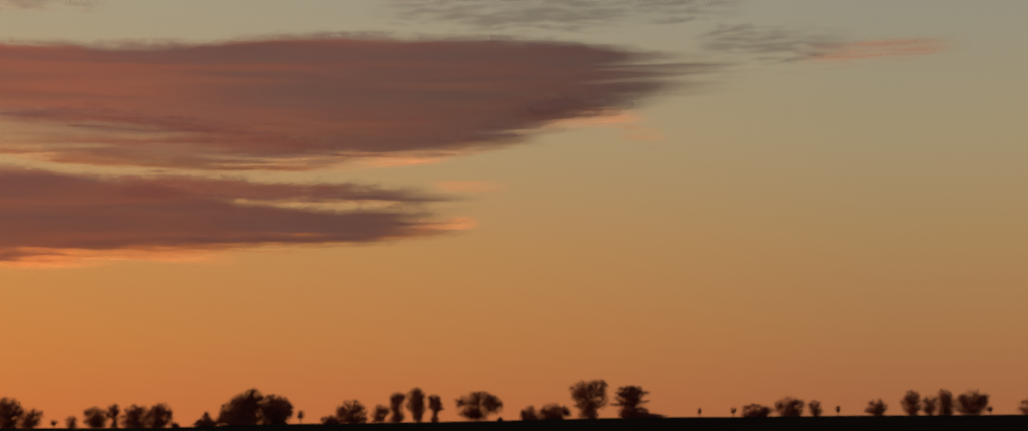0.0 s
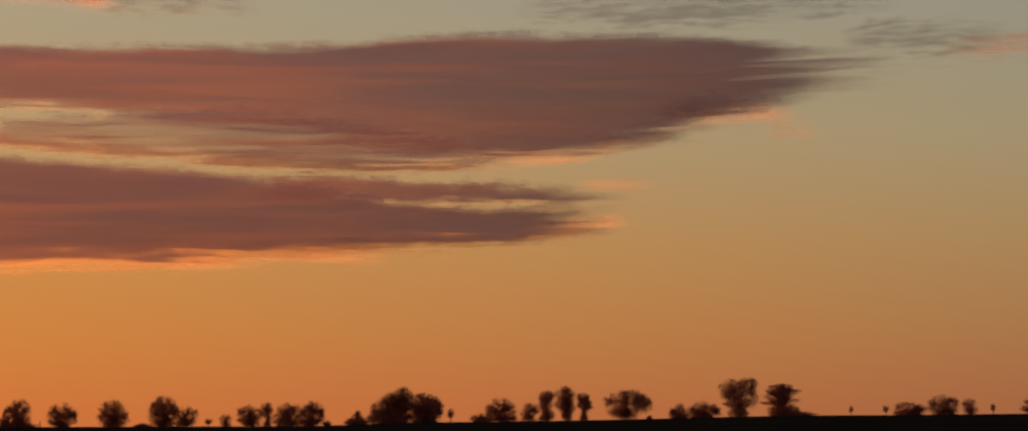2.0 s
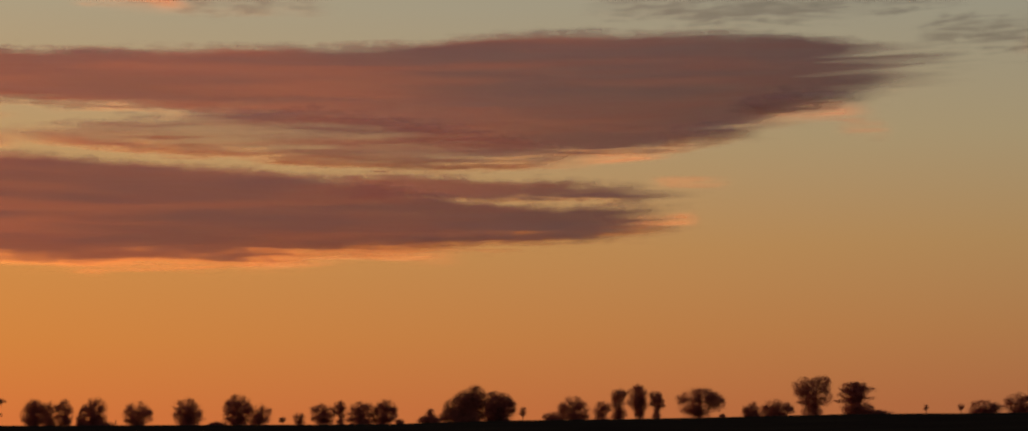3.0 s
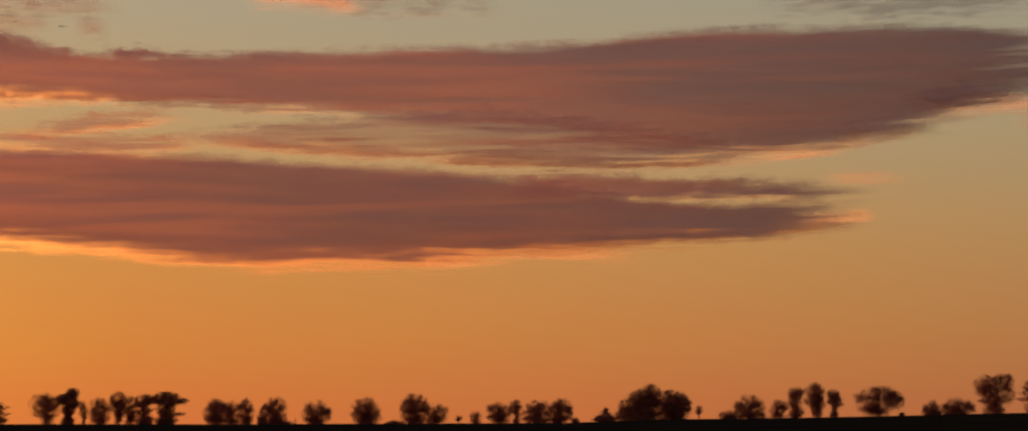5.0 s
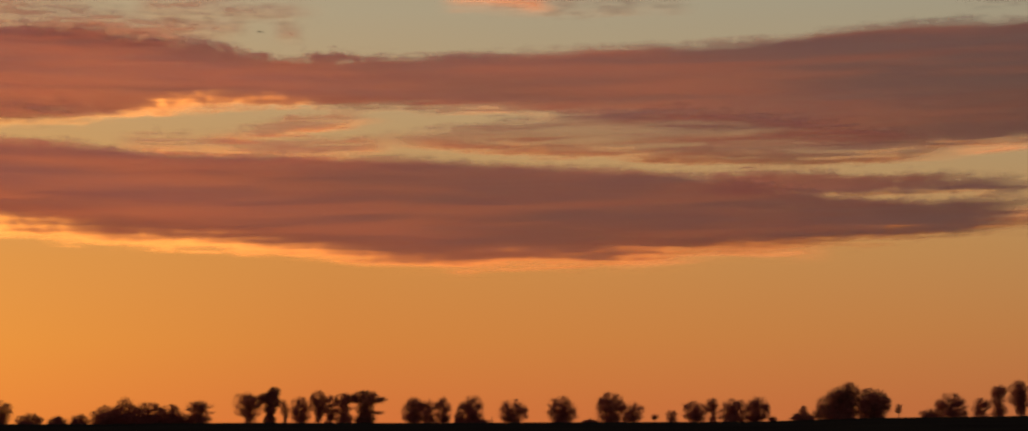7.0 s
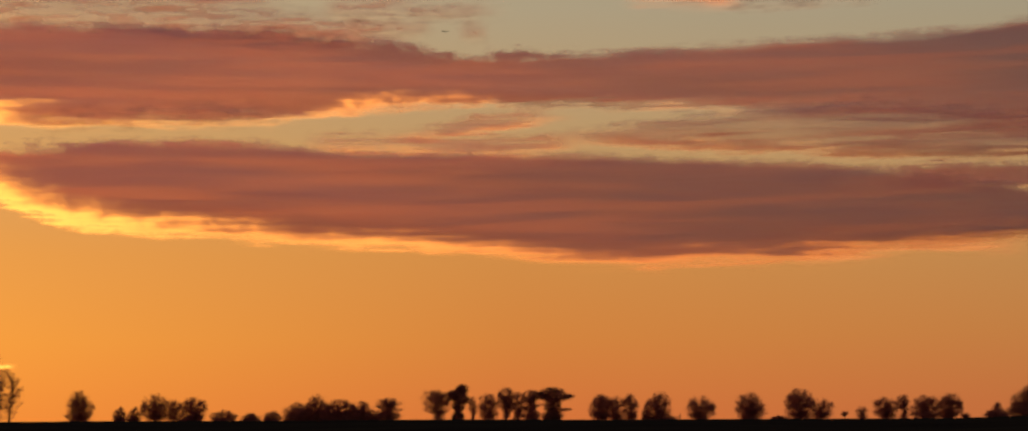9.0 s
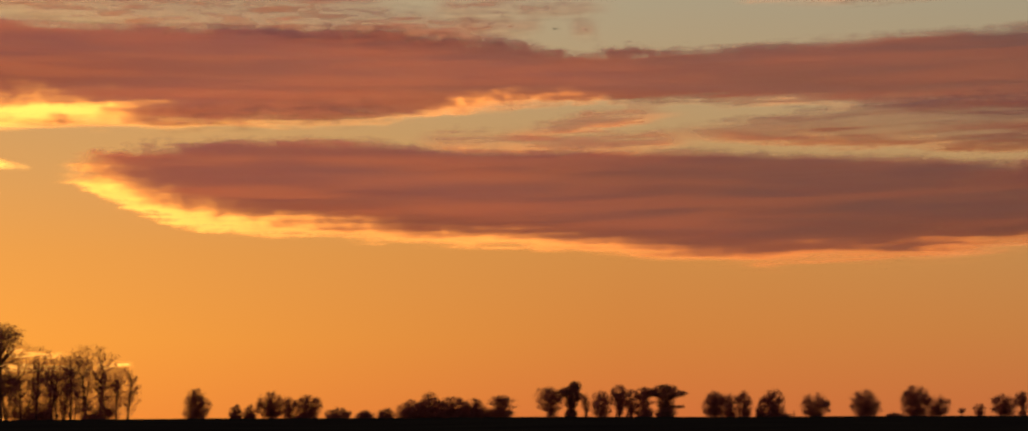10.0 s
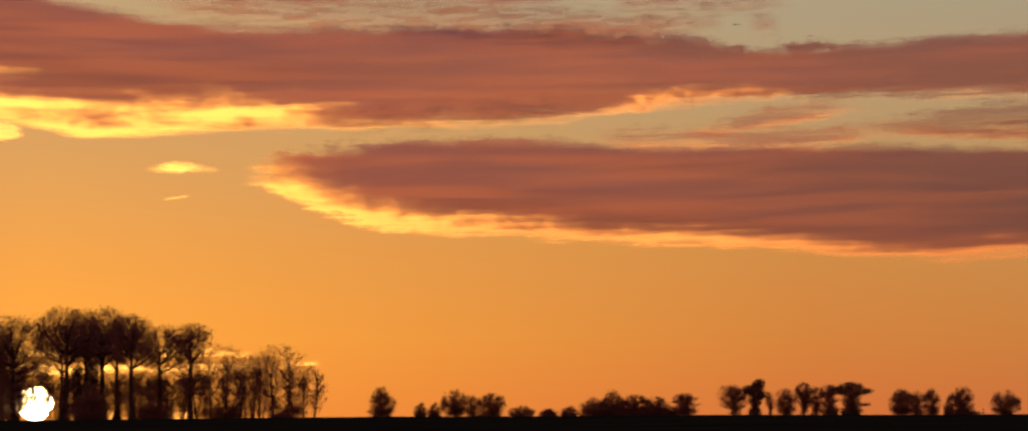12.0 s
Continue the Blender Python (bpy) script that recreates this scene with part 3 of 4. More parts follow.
# crown lobes: sideways, height, half width, half height, as shares of the tree's width and height; and the bare stem's share
SHAPES = {
    "round": ([(0, 0.60, 0.42, 0.40), (-0.2, 0.42, 0.30, 0.36), (0.2, 0.44, 0.30, 0.36), (0, 0.24, 0.46, 0.24)], 0.02),
    "oval": ([(0, 0.66, 0.36, 0.34), (0.12, 0.42, 0.38, 0.34), (-0.14, 0.44, 0.36, 0.34), (0, 0.18, 0.44, 0.2)], 0.02),
    "dome": ([(0, 0.42, 0.48, 0.52), (-0.22, 0.26, 0.30, 0.36), (0.24, 0.26, 0.28, 0.36)], 0.0),
    "bush": ([(-0.24, 0.36, 0.2, 0.42), (0.06, 0.5, 0.24, 0.5), (0.3, 0.3, 0.18, 0.4), (0.0, 0.15, 0.42, 0.2)], 0.0),
    "clump": ([(0, 0.60, 0.40, 0.40), (-0.26, 0.4, 0.27, 0.38), (0.26, 0.44, 0.27, 0.4), (0.0, 0.16, 0.52, 0.2)], 0.0),
    "heap": ([(0.24, 0.68, 0.22, 0.30), (0.06, 0.54, 0.28, 0.34), (-0.18, 0.36, 0.24, 0.3), (-0.34, 0.18, 0.14, 0.18), (0.22, 0.36, 0.24, 0.34), (-0.04, 0.16, 0.44, 0.18)], 0.0),
    "open": ([(0, 0.6, 0.38, 0.38), (0.25, 0.55, 0.25, 0.15), (-0.2, 0.42, 0.24, 0.2), (0, 0.25, 0.3, 0.1)], 0.15),
    "column": ([(0, 0.82, 0.40, 0.18), (-0.05, 0.55, 0.34, 0.35), (0.05, 0.2, 0.34, 0.2)], 0.06),
    "vase": ([(0.0, 0.72, 0.40, 0.27), (-0.1, 0.5, 0.36, 0.26), (0.1, 0.42, 0.32, 0.24), (0.02, 0.24, 0.22, 0.2)], 0.15),
    "thin": ([(-0.05, 0.80, 0.28, 0.19), (-0.1, 0.6, 0.30, 0.2), (0.34, 0.46, 0.17, 0.06), (0.12, 0.62, 0.22, 0.12), (0.0, 0.36, 0.16, 0.18)], 0.2),
    "oak": ([(0.02, 0.58, 0.44, 0.41), (-0.28, 0.36, 0.2, 0.34), (0.3, 0.44, 0.18, 0.3), (0.08, 0.76, 0.3, 0.23), (-0.02, 0.26, 0.2, 0.2)], 0.18),
    "cone": ([(0, 0.78, 0.10, 0.22), (-0.02, 0.5, 0.2, 0.3), (0.02, 0.24, 0.36, 0.26), (0, 0.12, 0.5, 0.12)], 0.0),
    "vaseoak": ([(-0.2, 0.72, 0.22, 0.24), (0.2, 0.8, 0.2, 0.19), (0.02, 0.6, 0.32, 0.32), (-0.36, 0.56, 0.13, 0.14), (0.2, 0.44, 0.2, 0.26), (-0.08, 0.34, 0.2, 0.22), (-0.34, 0.33, 0.13, 0.04), (0.02, 0.16, 0.16, 0.18)], 0.16),
    "layered": ([(0, 0.88, 0.28, 0.12), (0.06, 0.76, 0.42, 0.09), (-0.16, 0.62, 0.34, 0.07), (0.24, 0.5, 0.30, 0.05), (-0.2, 0.4, 0.34, 0.06), (0.02, 0.2, 0.36, 0.16), (0, 0.5, 0.2, 0.3)], 0.06),
    "fan": ([(-0.1, 0.62, 0.38, 0.38), (-0.34, 0.34, 0.2, 0.14), (0.15, 0.5, 0.3, 0.38)], 0.1),
    "ivy": ([(0.14, 0.83, 0.22, 0.17), (-0.04, 0.68, 0.32, 0.17), (0.2, 0.56, 0.26, 0.14), (-0.02, 0.42, 0.24, 0.2), (0.06, 0.2, 0.12, 0.2)], 0.12),
    "pine": ([(0.0, 0.86, 0.28, 0.13), (0.15, 0.7, 0.36, 0.12), (-0.3, 0.72, 0.2, 0.14), (0.05, 0.4, 0.22, 0.3), (0.38, 0.3, 0.14, 0.06), (0.0, 0.12, 0.28, 0.14)], 0.15),
    "sapling": ([(0.03, 0.66, 0.4, 0.32), (-0.06, 0.5, 0.36, 0.22)], 0.25),
    "mound": ([(0, 0.35, 0.3, 0.6), (-0.28, 0.2, 0.24, 0.4), (0.28, 0.25, 0.24, 0.4)], 0.0),
    "beech": ([(0, 0.79, 0.44, 0.20), (0.0, 0.62, 0.42, 0.1), (0.26, 0.72, 0.26, 0.17), (-0.26, 0.72, 0.26, 0.17), (0.05, 0.88, 0.28, 0.11), (0.0, 0.25, 0.46, 0.22)], 0.12),
    "brush": ([(0, 0.86, 0.42, 0.13), (0.0, 0.75, 0.48, 0.12), (0, 0.6, 0.3, 0.14), (0.1, 0.35, 0.4, 0.14)], 0.4),
    "spread": ([(0.0, 0.76, 0.38, 0.24), (0.26, 0.6, 0.28, 0.28), (-0.26, 0.62, 0.28, 0.28), (0.3, 0.34, 0.24, 0.2), (-0.1, 0.4, 0.44, 0.22), (0, 0.15, 0.4, 0.15)], 0.06),
}
EVERGREEN = {"ivy", "pine"}
HEDGE = "trees along the ridge"
WOOD = "bare trees of the wood"
SEEDS = iter(range(1, 1000))


def plant(name, label, az, width, height, style, category="tree", dense=1.0, back=0.0, group="", lean=0.0, twig=1.0, stems=1, low_skirt=True, leafy=False):
    """A tree or bush on the ridge at that azimuth, its wood and twigs grown into the lobes of its style."""
    seed = next(SEEDS)
    rng = np.random.default_rng(seed)
    lobes, stem = SHAPES[style]
    lobes = np.array(lobes) * [width * 1.06, height, width * (1.22 if style in ("beech", "spread") else 1.26), height]
    if low_skirt:
        lobes = np.vstack([lobes, [0, 0.07 * height, width * (0.58 if style in ("clump", "heap") else 0.28 if style in ("vase", "vaseoak", "thin", "ivy", "oak", "fan", "pine") else 0.45), 0.16 * height]])
    lobes[:, 0] += rng.normal(0, 0.03, len(lobes)) * width
    foot = place_at(az, float(ridge_distance(az)) + back)
    tree = new(name)
    tree.matrix_world = pose(*foot, 0, 0, -az + rng.uniform(-4, 4))
    tagged(tree, label, category, group)
    weights = lobes[:, 2] * lobes[:, 3]
    if style == "beech":
        weights[-1] *= 0.25
    if low_skirt:
        weights[-1] *= 2.5 if category == "bush" else 1.3
    weights = weights / np.sum(weights)
    twig = twig * (1.3 if dense > 1.35 else 1.12 if dense > 1.15 else 1.0)

    def inside(n, shell):
        k = rng.choice(len(lobes), n, p=weights)
        d = rng.normal(size=(n, 3))
        d /= np.linalg.norm(d, axis=1, keepdims=True)
        d *= rng.uniform(0, 1, (n, 1)) ** shell
        c = lobes[k]
        p = np.stack([c[:, 0] + d[:, 0] * c[:, 2], d[:, 1] * c[:, 2], c[:, 1] + d[:, 2] * c[:, 3]], 1)
        p[:, 2] = np.clip(p[:, 2], 0.05, height * 1.02)
        return p

    def outside(p):
        """How far out of the crown a point lies: 1 on its outline."""
        q = (p[:, None, :] - np.stack([lobes[:, 0], 0 * lobes[:, 0], lobes[:, 1]], 1)) / np.stack([lobes[:, 2], lobes[:, 2], lobes[:, 3]], 1)
        return np.linalg.norm(q, axis=2).min(axis=1)

    thick = 0.022 * height + 0.04
    low = stem * height
    # trunk
    mids = []
    for s in range(stems):
        crown_top = np.array([lean * height * 0.5, 0, height * (0.76 if style in ("beech", "brush") else 0.55 + 0.25 * stem)])
        start = np.array([(s - (stems - 1) / 2) * width * 0.28, rng.uniform(-0.2, 0.2), -0.25])
        bend = (start + crown_top) / 2 + np.array([rng.normal(0, 0.03) * height, rng.normal(0, 0.03) * height, 0])
        if stems > 1:
            crown_top = crown_top + [start[0] * 1.3, rng.normal(0, 0.1) * width, rng.uniform(-0.05, 0.1) * height]
            bend[0] = start[0] * 1.1
        line = bezier(start, bend, crown_top, 9)
        radii = thick / stems ** 0.5 * np.linspace(1.25, 0.3, 9)
        radii[0] *= 1.35
        mids.append((line, radii))
    for stem_path in mids:
        v, f = path_tubes([stem_path], 8)
        mesh_object("trunk", v.tolist(), f.tolist(), [BARK], tree)
    trunk_nodes = np.concatenate([l[1:] for l, r in mids])
    trunk_nodes = trunk_nodes[trunk_nodes[:, 2] > low * 0.6] if np.any(trunk_nodes[:, 2] > low * 0.6) else trunk_nodes
    # limbs
    nodes = [trunk_nodes[trunk_nodes[:, 2] < max(0.62 * height, low + 0.1)] if height > 13 else trunk_nodes]
    count = 0 if height < 3 else 5 if height < 7 else 8 if height < 13 else 12
    ends = inside(60, 0.45)
    ends = ends[np.argsort(-ends[:, 2])][: max(count, 1) * 4 : 4]
    for e in ends[:count]:
        below = trunk_nodes[trunk_nodes[:, 2] < max(e[2] * (0.86 if height > 13 else 0.8), trunk_nodes[:, 2].min() + 0.01)]
        a = below[np.argmin(np.linalg.norm(below - e * [1, 1, 0.75], axis=1))]
        mid = (a + e) / 2 + np.array([(e[0] - a[0]) * 0.18, (e[1] - a[1]) * 0.18, -0.03 * height]) + rng.normal(0, 0.02, 3) * height
        line = bezier(a, mid, e, 7)
        v, f = path_tubes([(line, thick * np.linspace(0.5, 0.12, 7))], 5)
        mesh_object("limb", v.tolist(), f.tolist(), [BARK], tree)
        nodes.append(line[2:])
    nodes = np.concatenate(nodes)
    # branches and twigs
    size = width * height
    m = int(np.clip(150 + 7.8 * size, 80, 480 if group == WOOD else 1100) * (0.4 + 0.6 * dense) * (1.8 if category == "bush" else 1.0))
    paths, tips, dirs = [], [], []
    heart = np.array([0, 0, low + 0.08 * height])
    for e in inside(m, 0.27):
        side = np.linalg.norm(nodes[:, :2] - e[:2], axis=1)
        gap = np.hypot(side, nodes[:, 2] - e[2]) + 1.5 * np.maximum(nodes[:, 2] - e[2] + 0.5 * side, 0)
        near = np.argsort(gap)[:5]
        a = nodes[near[min(int(abs(rng.normal(0, 1.6))), len(near) - 1)]]
        out = e - heart
        out = out / max(np.linalg.norm(out), 0.1)
        far = np.linalg.norm(e - a)
        mid = (a + e) / 2 + np.array([0, 0, 0.05 * far]) + rng.normal(0, 0.13, 3) * far
        line = bezier(a, mid, e, 3)
        paths.append((line, (0.018 + 0.0018 * min(height, 11)) * np.linspace(1, 0.35, 3) * twig * (0.6 if height > 11 else 1.0)))
        k = 6
        t = rng.uniform(0.1, 1.0, k) ** (0.5 if height > 11 else 0.75)
        at = np.stack([np.interp(t, np.linspace(0, 1, 3), line[:, i]) for i in range(3)], 1)
        way = out * 0.6 + (line[-1] - line[-2]) / max(np.linalg.norm(line[-1] - line[-2]), 0.05) * 0.3
        tips.append(at)
        dirs.append(way + rng.normal(0, 0.75, (k, 3)) + [0, 0, 0.2])
    # fine sprays of twigs that fill the crown evenly
    tufts = inside(int(10 + 0.35 * size) if group != WOOD else 60, 0.32)
    span = rng.uniform(0.08, 0.19, (len(tufts), 1)) * [width, width, height * 0.8]
    pick = rng.integers(0, len(tufts), int((12 if group == WOOD else 36) * min(size, 330) * dense))
    sprays = tufts[pick] + rng.normal(0, 0.55, (len(pick), 3)) * span[pick]
    sprays[:, 2] = np.maximum(sprays[:, 2], 0.05)
    away = sprays - heart
    away /= np.maximum(np.linalg.norm(away, axis=1, keepdims=True), 0.1)
    tips.append(sprays)
    dirs.append(away * 0.8 + rng.normal(0, 0.5, sprays.shape) + [0, 0, 0.15])
    p0, d = np.concatenate(tips), np.concatenate(dirs)
    d /= np.linalg.norm(d, axis=1, keepdims=True)
    reach = (0.15 + 0.07 * min(width, height, 9)) * rng.uniform(0.4, 1.5, (len(p0), 1))
    wild = rng.uniform(0.98, 1.16, len(p0))
    reach[outside(p0 + d * reach) > wild] *= 0.5
    keep = outside(p0 + d * reach) < wild + 0.04
    p0, d, reach = p0[keep], d[keep], reach[keep]
    tw = np.full(len(p0), 0.032 + 0.0005 * height) * twig
    v1, f1 = path_tubes(paths, 3)
    v2, f2 = spikes(p0, p0 + d * reach, tw)
    mesh_object("crown", np.concatenate([v1, v2]).tolist(), f1.tolist() + (f2 + len(v1)).tolist(), [TWIG], tree)
    if style in EVERGREEN or leafy:
        v, f = leaves(inside(int(14 * size) + 600, 0.45), 0.24, rng)
        mesh_object("foliage", v.tolist(), f.tolist(), [IVY], tree)
    return tree


HAW = "small bare rounded hawthorn tree on the ridge"


def hawthorn(az, width, height, style="round", dense=1.0, **more):
    return plant("hawthorn_tree", HAW, az, width, height, style, dense=dense, group=HEDGE, **more)


def thicket(az, width, height, style="bush", dense=1.3, label="low dense dark bush on the ridge line"):
    return plant("bush", label, az, width, height, style, "bush", dense, group="bushes along the ridge")


def sapling(az, width, height):
    return plant("sapling", "tiny thin sapling standing alone on the ridge", az, width, height, "sapling", "sapling", 0.45, group="saplings along the ridge", low_skirt=False)


# from the far end of the ridge towards the sun
hawthorn(14.46, 7.9, 4.9)
sapling(13.34, 2.0, 2.7)
hawthorn(12.84, 9.1, 7.5, dense=1.3)
hawthorn(12.12, 5.9, 8.0, "oval", 1.2)
hawthorn(11.69, 5.1, 6.0)
hawthorn(11.19, 5.5, 7.7, "oval", 1.3)
hawthorn(10.22, 6.3, 5.1, dense=1.2)
sapling(9.15, 2.0, 3.1)
hawthorn(8.51, 4.4, 5.0)
hawthorn(7.81, 8.7, 6.0, dense=1.2)
thicket(6.84, 8.7, 4.2, "dome", label="domed dark bush on the ridge line")
sapling(6.19, 2.2, 3.0)
sapling(5.23, 1.5, 2.9)
thicket(3.75, 12.5, 1.5, "mound", 1.4, "long low mound of scrub on the ridge")
plant("layered_tree", "dark flat-layered tree with a dense rounded top", 3.30, 10.7, 9.7, "layered", dense=1.4, group=HEDGE)
plant("oak_tree", "tall open bare oak forking into upright limbs", 2.10, 11.9, 12.0, "vaseoak", dense=1.0, group=HEDGE)
thicket(1.07, 8.7, 5.2, "dome", label="domed dark bush on the ridge line")
thicket(0.37, 6.3, 4.5)
thicket(-0.48, 2.0, 1.2)
plant("oak_tree", "broad bare oak with a low umbrella crown", -1.13, 13.8, 8.9, "oak", dense=1.0, group=HEDGE)
plant("slender_tree", "slender bare tree with one side branch", -2.34, 6.0, 8.4, "thin", dense=1.0, group=HEDGE, twig=1.2)
plant("slender_tree", "tall narrow bare tree, heavy at the top", -2.84, 6.5, 10.5, "vase", dense=1.2, group=HEDGE)
plant("slender_tree", "narrow upright bare tree with ragged crown", -3.42, 5.7, 9.3, "column", dense=1.2, group=HEDGE)
hawthorn(-3.91, 6.3, 5.7, "open")
hawthorn(-4.72, 8.9, 7.1, "clump", 1.3)
thicket(-5.31, 6.0, 2.8)
sapling(-6.18, 2.6, 4.2)
plant("spreading_tree", "large dense dark tree with a broad crown", -6.85, 9.2, 9.0, "round", dense=1.4, group=HEDGE, leafy=True)
plant("spreading_tree", "large dense dark tree with a broad crown", -7.85, 13.6, 11.0, "heap", dense=1.4, group=HEDGE, leafy=True)
thicket(-8.85, 7.5, 4.4, "cone", 1.6, "pointed dark bush beside the large trees")
thicket(-9.71, 2.8, 1.6)
hawthorn(-10.14, 7.5, 7.7, dense=1.2)
hawthorn(-10.78, 7.7, 6.9, "clump", 1.4)
plant("slender_tree", "thin bare leaning tree with open branches", -11.38, 5.7, 7.3, "thin", dense=0.7, group=HEDGE)
hawthorn(-11.90, 7.6, 6.3, dense=1.2)
hawthorn(-12.56, 3.6, 3.8)
sapling(-13.05, 2.4, 2.5)
hawthorn(-13.71, 7.2, 6.4)
hawthorn(-14.29, 8.4, 9.0, dense=1.3)
thicket(-14.89, 5.1, 1.3, "mound")
hawthorn(-15.70, 8.4, 8.0, dense=1.2)
hawthorn(-17.12, 8.0, 7.0, dense=1.3)
thicket(-18.20, 10.0, 1.7, "mound")
hawthorn(-18.30, 7.4, 8.6, "oval", 1.2)
thicket(-18.65, 3.4, 5.0)
hawthorn(-19.10, 4.9, 8.1, "oval", 1.2)
hawthorn(-19.49, 6.2, 7.4, "oval", 1.1)
hawthorn(-19.95, 6.8, 7.8, "oval", 1.5)
plant("pine_tree", "dark pine with flat spreading plates of foliage", -21.35, 10.6, 9.9, "pine", dense=1.1, group=HEDGE)
plant("layered_tree", "small dark tree with layered branches", -21.96, 7.0, 9.1, "layered", dense=1.2, group=HEDGE)
plant("slender_tree", "slender bare tree widening at the top", -22.34, 6.0, 8.5, "vase", dense=1.0, group=HEDGE)
plant("slender_tree", "narrow upright bare tree with ragged crown", -22.67, 5.4, 9.9, "vase", dense=1.2, group=HEDGE)
hawthorn(-23.18, 7.0, 8.1, "oval")
plant("slender_tree", "thin bare tree beside an ivy-clad one", -23.62, 3.0, 7.4, "vase", dense=0.8, group=HEDGE)
plant("ivy_clad_tree", "tall dark tree with its top clad in ivy", -24.05, 7.7, 10.7, "ivy", dense=1.2, group=HEDGE)
plant("fan_shaped_tree", "open bare tree fanning out to one side", -24.63, 8.2, 9.3, "fan", dense=0.8, group=HEDGE, lean=-0.1)
plant("layered_tree", "flat-topped dark tree with layered branches", -26.05, 9.4, 6.6, "layered", dense=1.2, group=HEDGE)
hawthorn(-26.80, 6.8, 5.9, "clump", 1.5)
hawthorn(-27.48, 9.3, 6.5, "clump", 1.5)
hawthorn(-28.08, 6.0, 8.2, "oval", 1.2)
hawthorn(-28.64, 8.2, 5.5, "clump", 1.5)
for az, width, height in ((-26.45, 6.0, 3.4), (-27.1, 7.5, 4.0), (-27.8, 7.0, 4.2), (-28.35, 7.0, 4.2)):
    thicket(az, width, height, "dome", 1.2, "dense dark bush filling a gap between hawthorns")
thicket(-29.35, 6.0, 3.2)
thicket(-29.95, 6.5, 2.8, "mound")
thicket(-30.76, 8.4, 3.6)
hawthorn(-31.57, 6.8, 7.3, "clump", 1.4)
hawthorn(-32.13, 6.0, 7.0)
hawthorn(-32.62, 8.4, 8.3)
thicket(-33.22, 4.2, 4.4)
thicket(-33.62, 4.3, 4.3)
plant("hawthorn_tree", "bare oval hawthorn standing alone beside the wood", -34.74, 7.0, 8.1, "oval", dense=1.3, group=HEDGE)

# the wood in front of the sun
EDGE = "bare spreading tree at the edge of the wood"
MANY = "bare tree with several thin trunks in the wood"
STRAIGHT = "tall bare beech on a straight dark trunk"
BROAD = "tall bare beech with a broad crown"
def wood_tree(name, label, az, width, height, style, dense, back=0.0, stems=1):
    plant(name, label, az, width, height, style, dense=dense, back=back, group=WOOD, twig=1.15, stems=stems, low_skirt=False)


wood_tree("spreading_tree", EDGE, -36.95, 9.0, 12.5, "spread", 0.64, 0, 3)
wood_tree("spreading_tree", EDGE, -37.6, 11.5, 17.2, "spread", 0.68, 5, 2)
wood_tree("slender_tree", MANY, -38.2, 11.0, 15.6, "spread", 0.60, 14, 3)
wood_tree("slender_tree", MANY, -38.75, 11.0, 16.4, "spread", 0.56, 22, 3)
wood_tree("slender_tree", MANY, -39.35, 11.5, 16.8, "spread", 0.64, 0, 4)
wood_tree("brush_topped_tree", "tall bare tree with a brush of upright twigs", -40.14, 9.4, 21.6, "brush", 1.2)
wood_tree("slender_tree", MANY, -40.55, 12.0, 13.5, "spread", 0.60, 20, 4)
wood_tree("beech_tree", STRAIGHT, -41.02, 11.0, 21.6, "beech", 0.9, 8)
wood_tree("slender_tree", MANY, -41.5, 12.0, 12.5, "spread", 0.52, 26, 4)
wood_tree("beech_tree", STRAIGHT, -41.75, 12.5, 23.4, "beech", 1.0, 0)
wood_tree("beech_tree", BROAD, -42.15, 12.0, 24.6, "beech", 0.9, 28)
wood_tree("beech_tree", BROAD, -42.6, 15.0, 25.5, "beech", 1.1, 10)
wood_tree("slender_tree", MANY, -42.95, 13.0, 12.5, "spread", 0.52, 22, 4)
wood_tree("beech_tree", BROAD, -43.1, 13.0, 25.0, "beech", 0.8, 30)
wood_tree("beech_tree", BROAD, -43.6, 13.0, 25.2, "beech", 1.1, 2)
wood_tree("beech_tree", BROAD, -43.72, 12.0, 23.0, "beech", 0.5, 26)
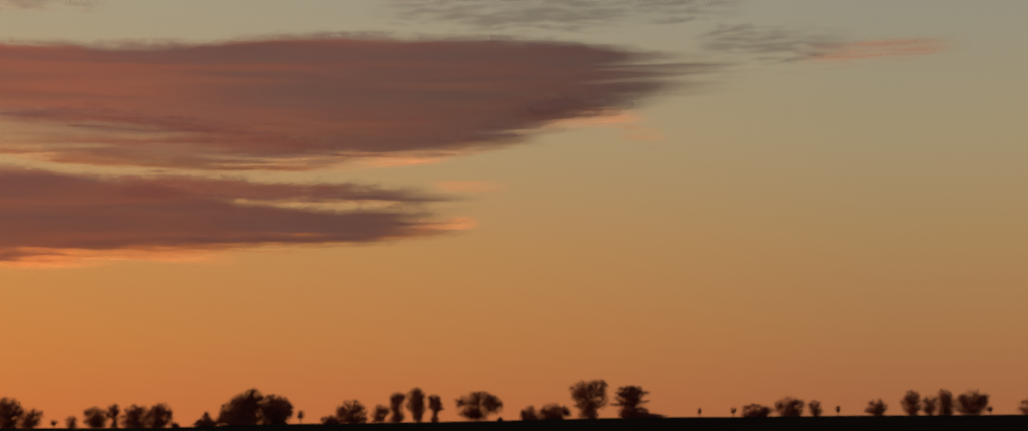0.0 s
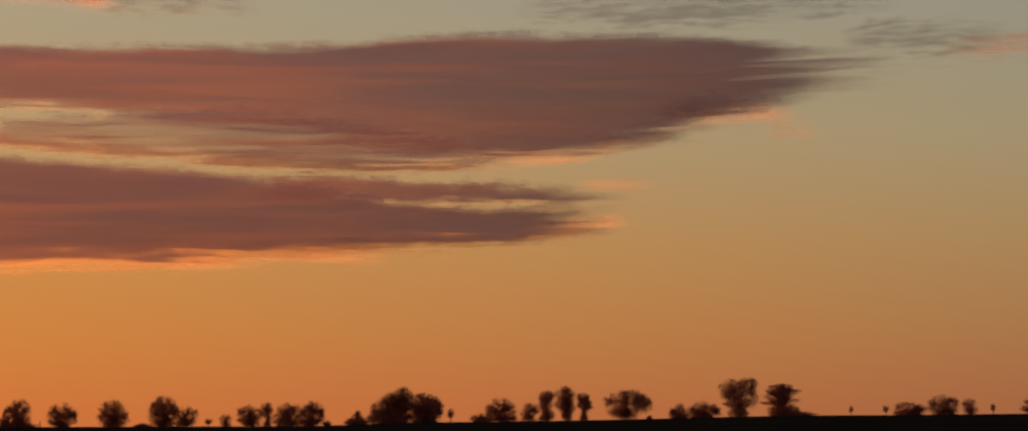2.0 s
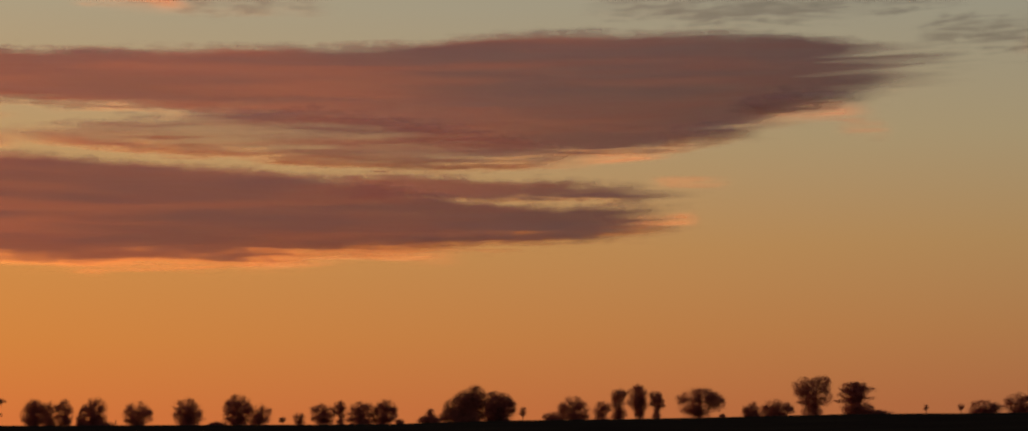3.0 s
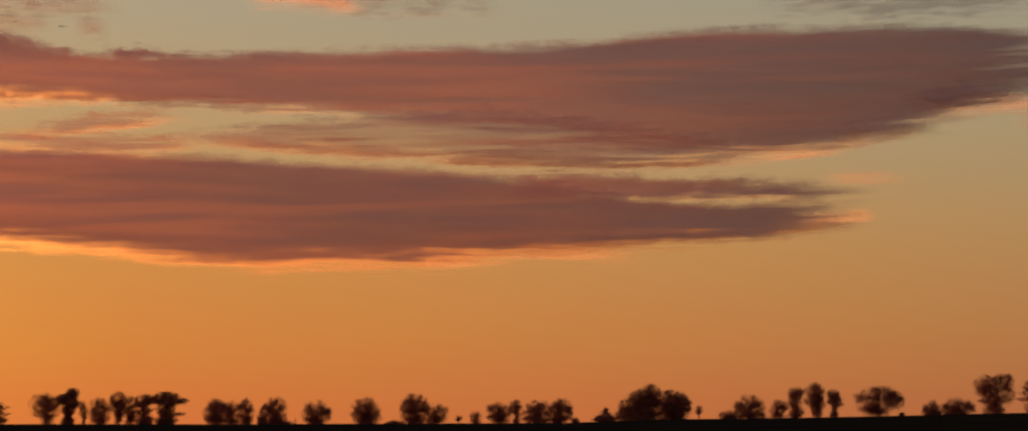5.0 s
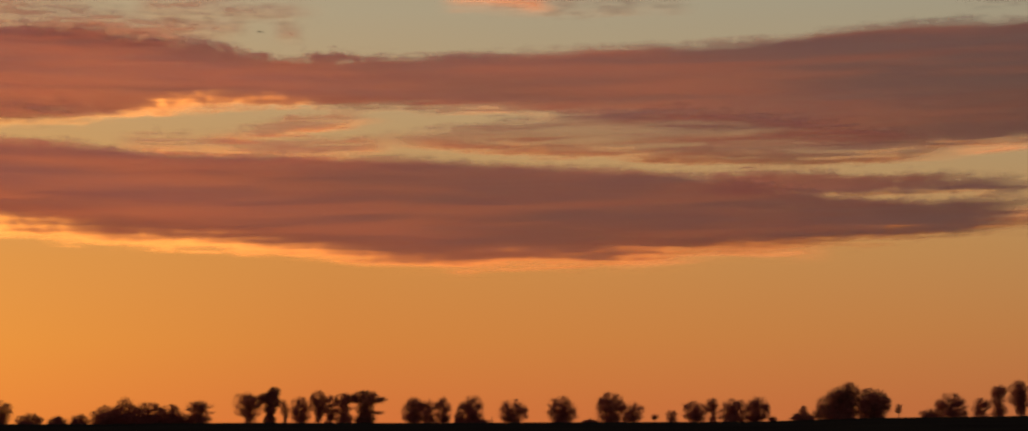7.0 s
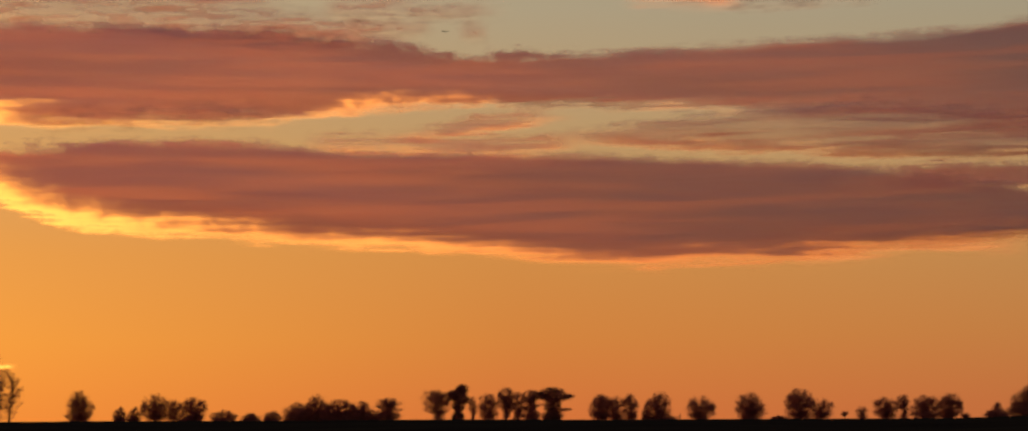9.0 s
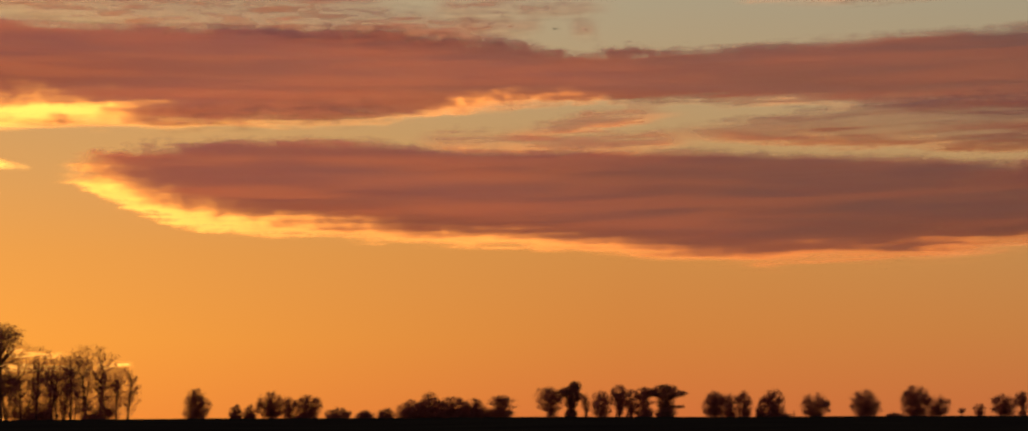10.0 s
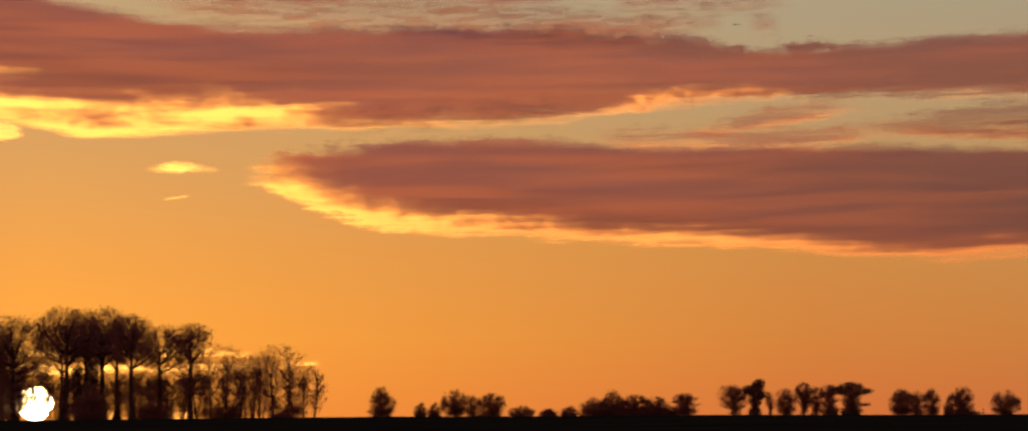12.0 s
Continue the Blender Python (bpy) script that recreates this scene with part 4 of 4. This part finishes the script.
wood_tree("beech_tree", "dense dome-topped bare beech in the wood", -45.0, 16.0, 24.0, "spread", 1.7, 6)
wood_tree("slender_tree", MANY, -45.15, 9.0, 14.0, "spread", 0.24, 24, 3)
wood_tree("slender_tree", MANY, -45.5, 12.0, 18.0, "spread", 0.48, 30, 4)
wood_tree("beech_tree", "dense dome-topped bare beech in the wood", -45.35, 14.0, 22.0, "spread", 1.4, 16)
plant("ivy_clad_tree", "dark ivy-covered trunk standing among bare beeches", -42.85, 4.4, 15.0, "column", dense=0.8, back=4, group=WOOD, low_skirt=False, leafy=True)
plant("ivy_clad_tree", "dark ivy-covered trunk standing among bare beeches", -43.25, 3.2, 12.5, "column", dense=0.7, back=9, group=WOOD, low_skirt=False, leafy=True)
wood_tree("beech_tree", BROAD, -45.8, 13.0, 23.4, "beech", 0.7, 18)
for az, height, back in ((-38.6, 13.0, 30), (-39.9, 12.0, 34), (-40.85, 10.5, 12), (-41.35, 12.0, 36), (-42.3, 11.0, 16), (-43.35, 11.5, 34), (-43.85, 10.0, 12)):
    wood_tree("slender_tree", MANY, az, 10.0, height, "spread", 0.75, back, 4)
for az, width, height, back in ((-37.5, 9.0, 4.0, -2), (-39.2, 11.0, 4.4, 4), (-41.2, 11.0, 4.6, 3), (-42.95, 10.0, 8.0, -3), (-45.6, 9.0, 3.0, 2)):
    plant("bush", "dark tangled undergrowth at the foot of the wood", az, width, height, "bush", "bush", 0.8, back, "bushes of the wood")


# ---- a lone fence post ----
def build_post():
    bm = bmesh.new()
    bmesh.ops.create_cone(bm, cap_ends=True, segments=10, radius1=0.13, radius2=0.11, depth=1.9)
    bmesh.ops.translate(bm, verts=bm.verts, vec=(0, 0, 0.75))
    bmesh.ops.bevel(bm, geom=[e for e in bm.edges if all(v.co.z > 1.6 for v in e.verts)], offset=0.03, segments=1, affect="EDGES")
    me = bpy.data.meshes.new("fence_post")
    bm.to_mesh(me)
    bm.free()
    me.materials.append(POST)
    ob = new("fence_post", me)
    ob.location = place_at(-17.70, 600)
    tagged(ob, "short weathered wooden post standing in the field", "post")


build_post()
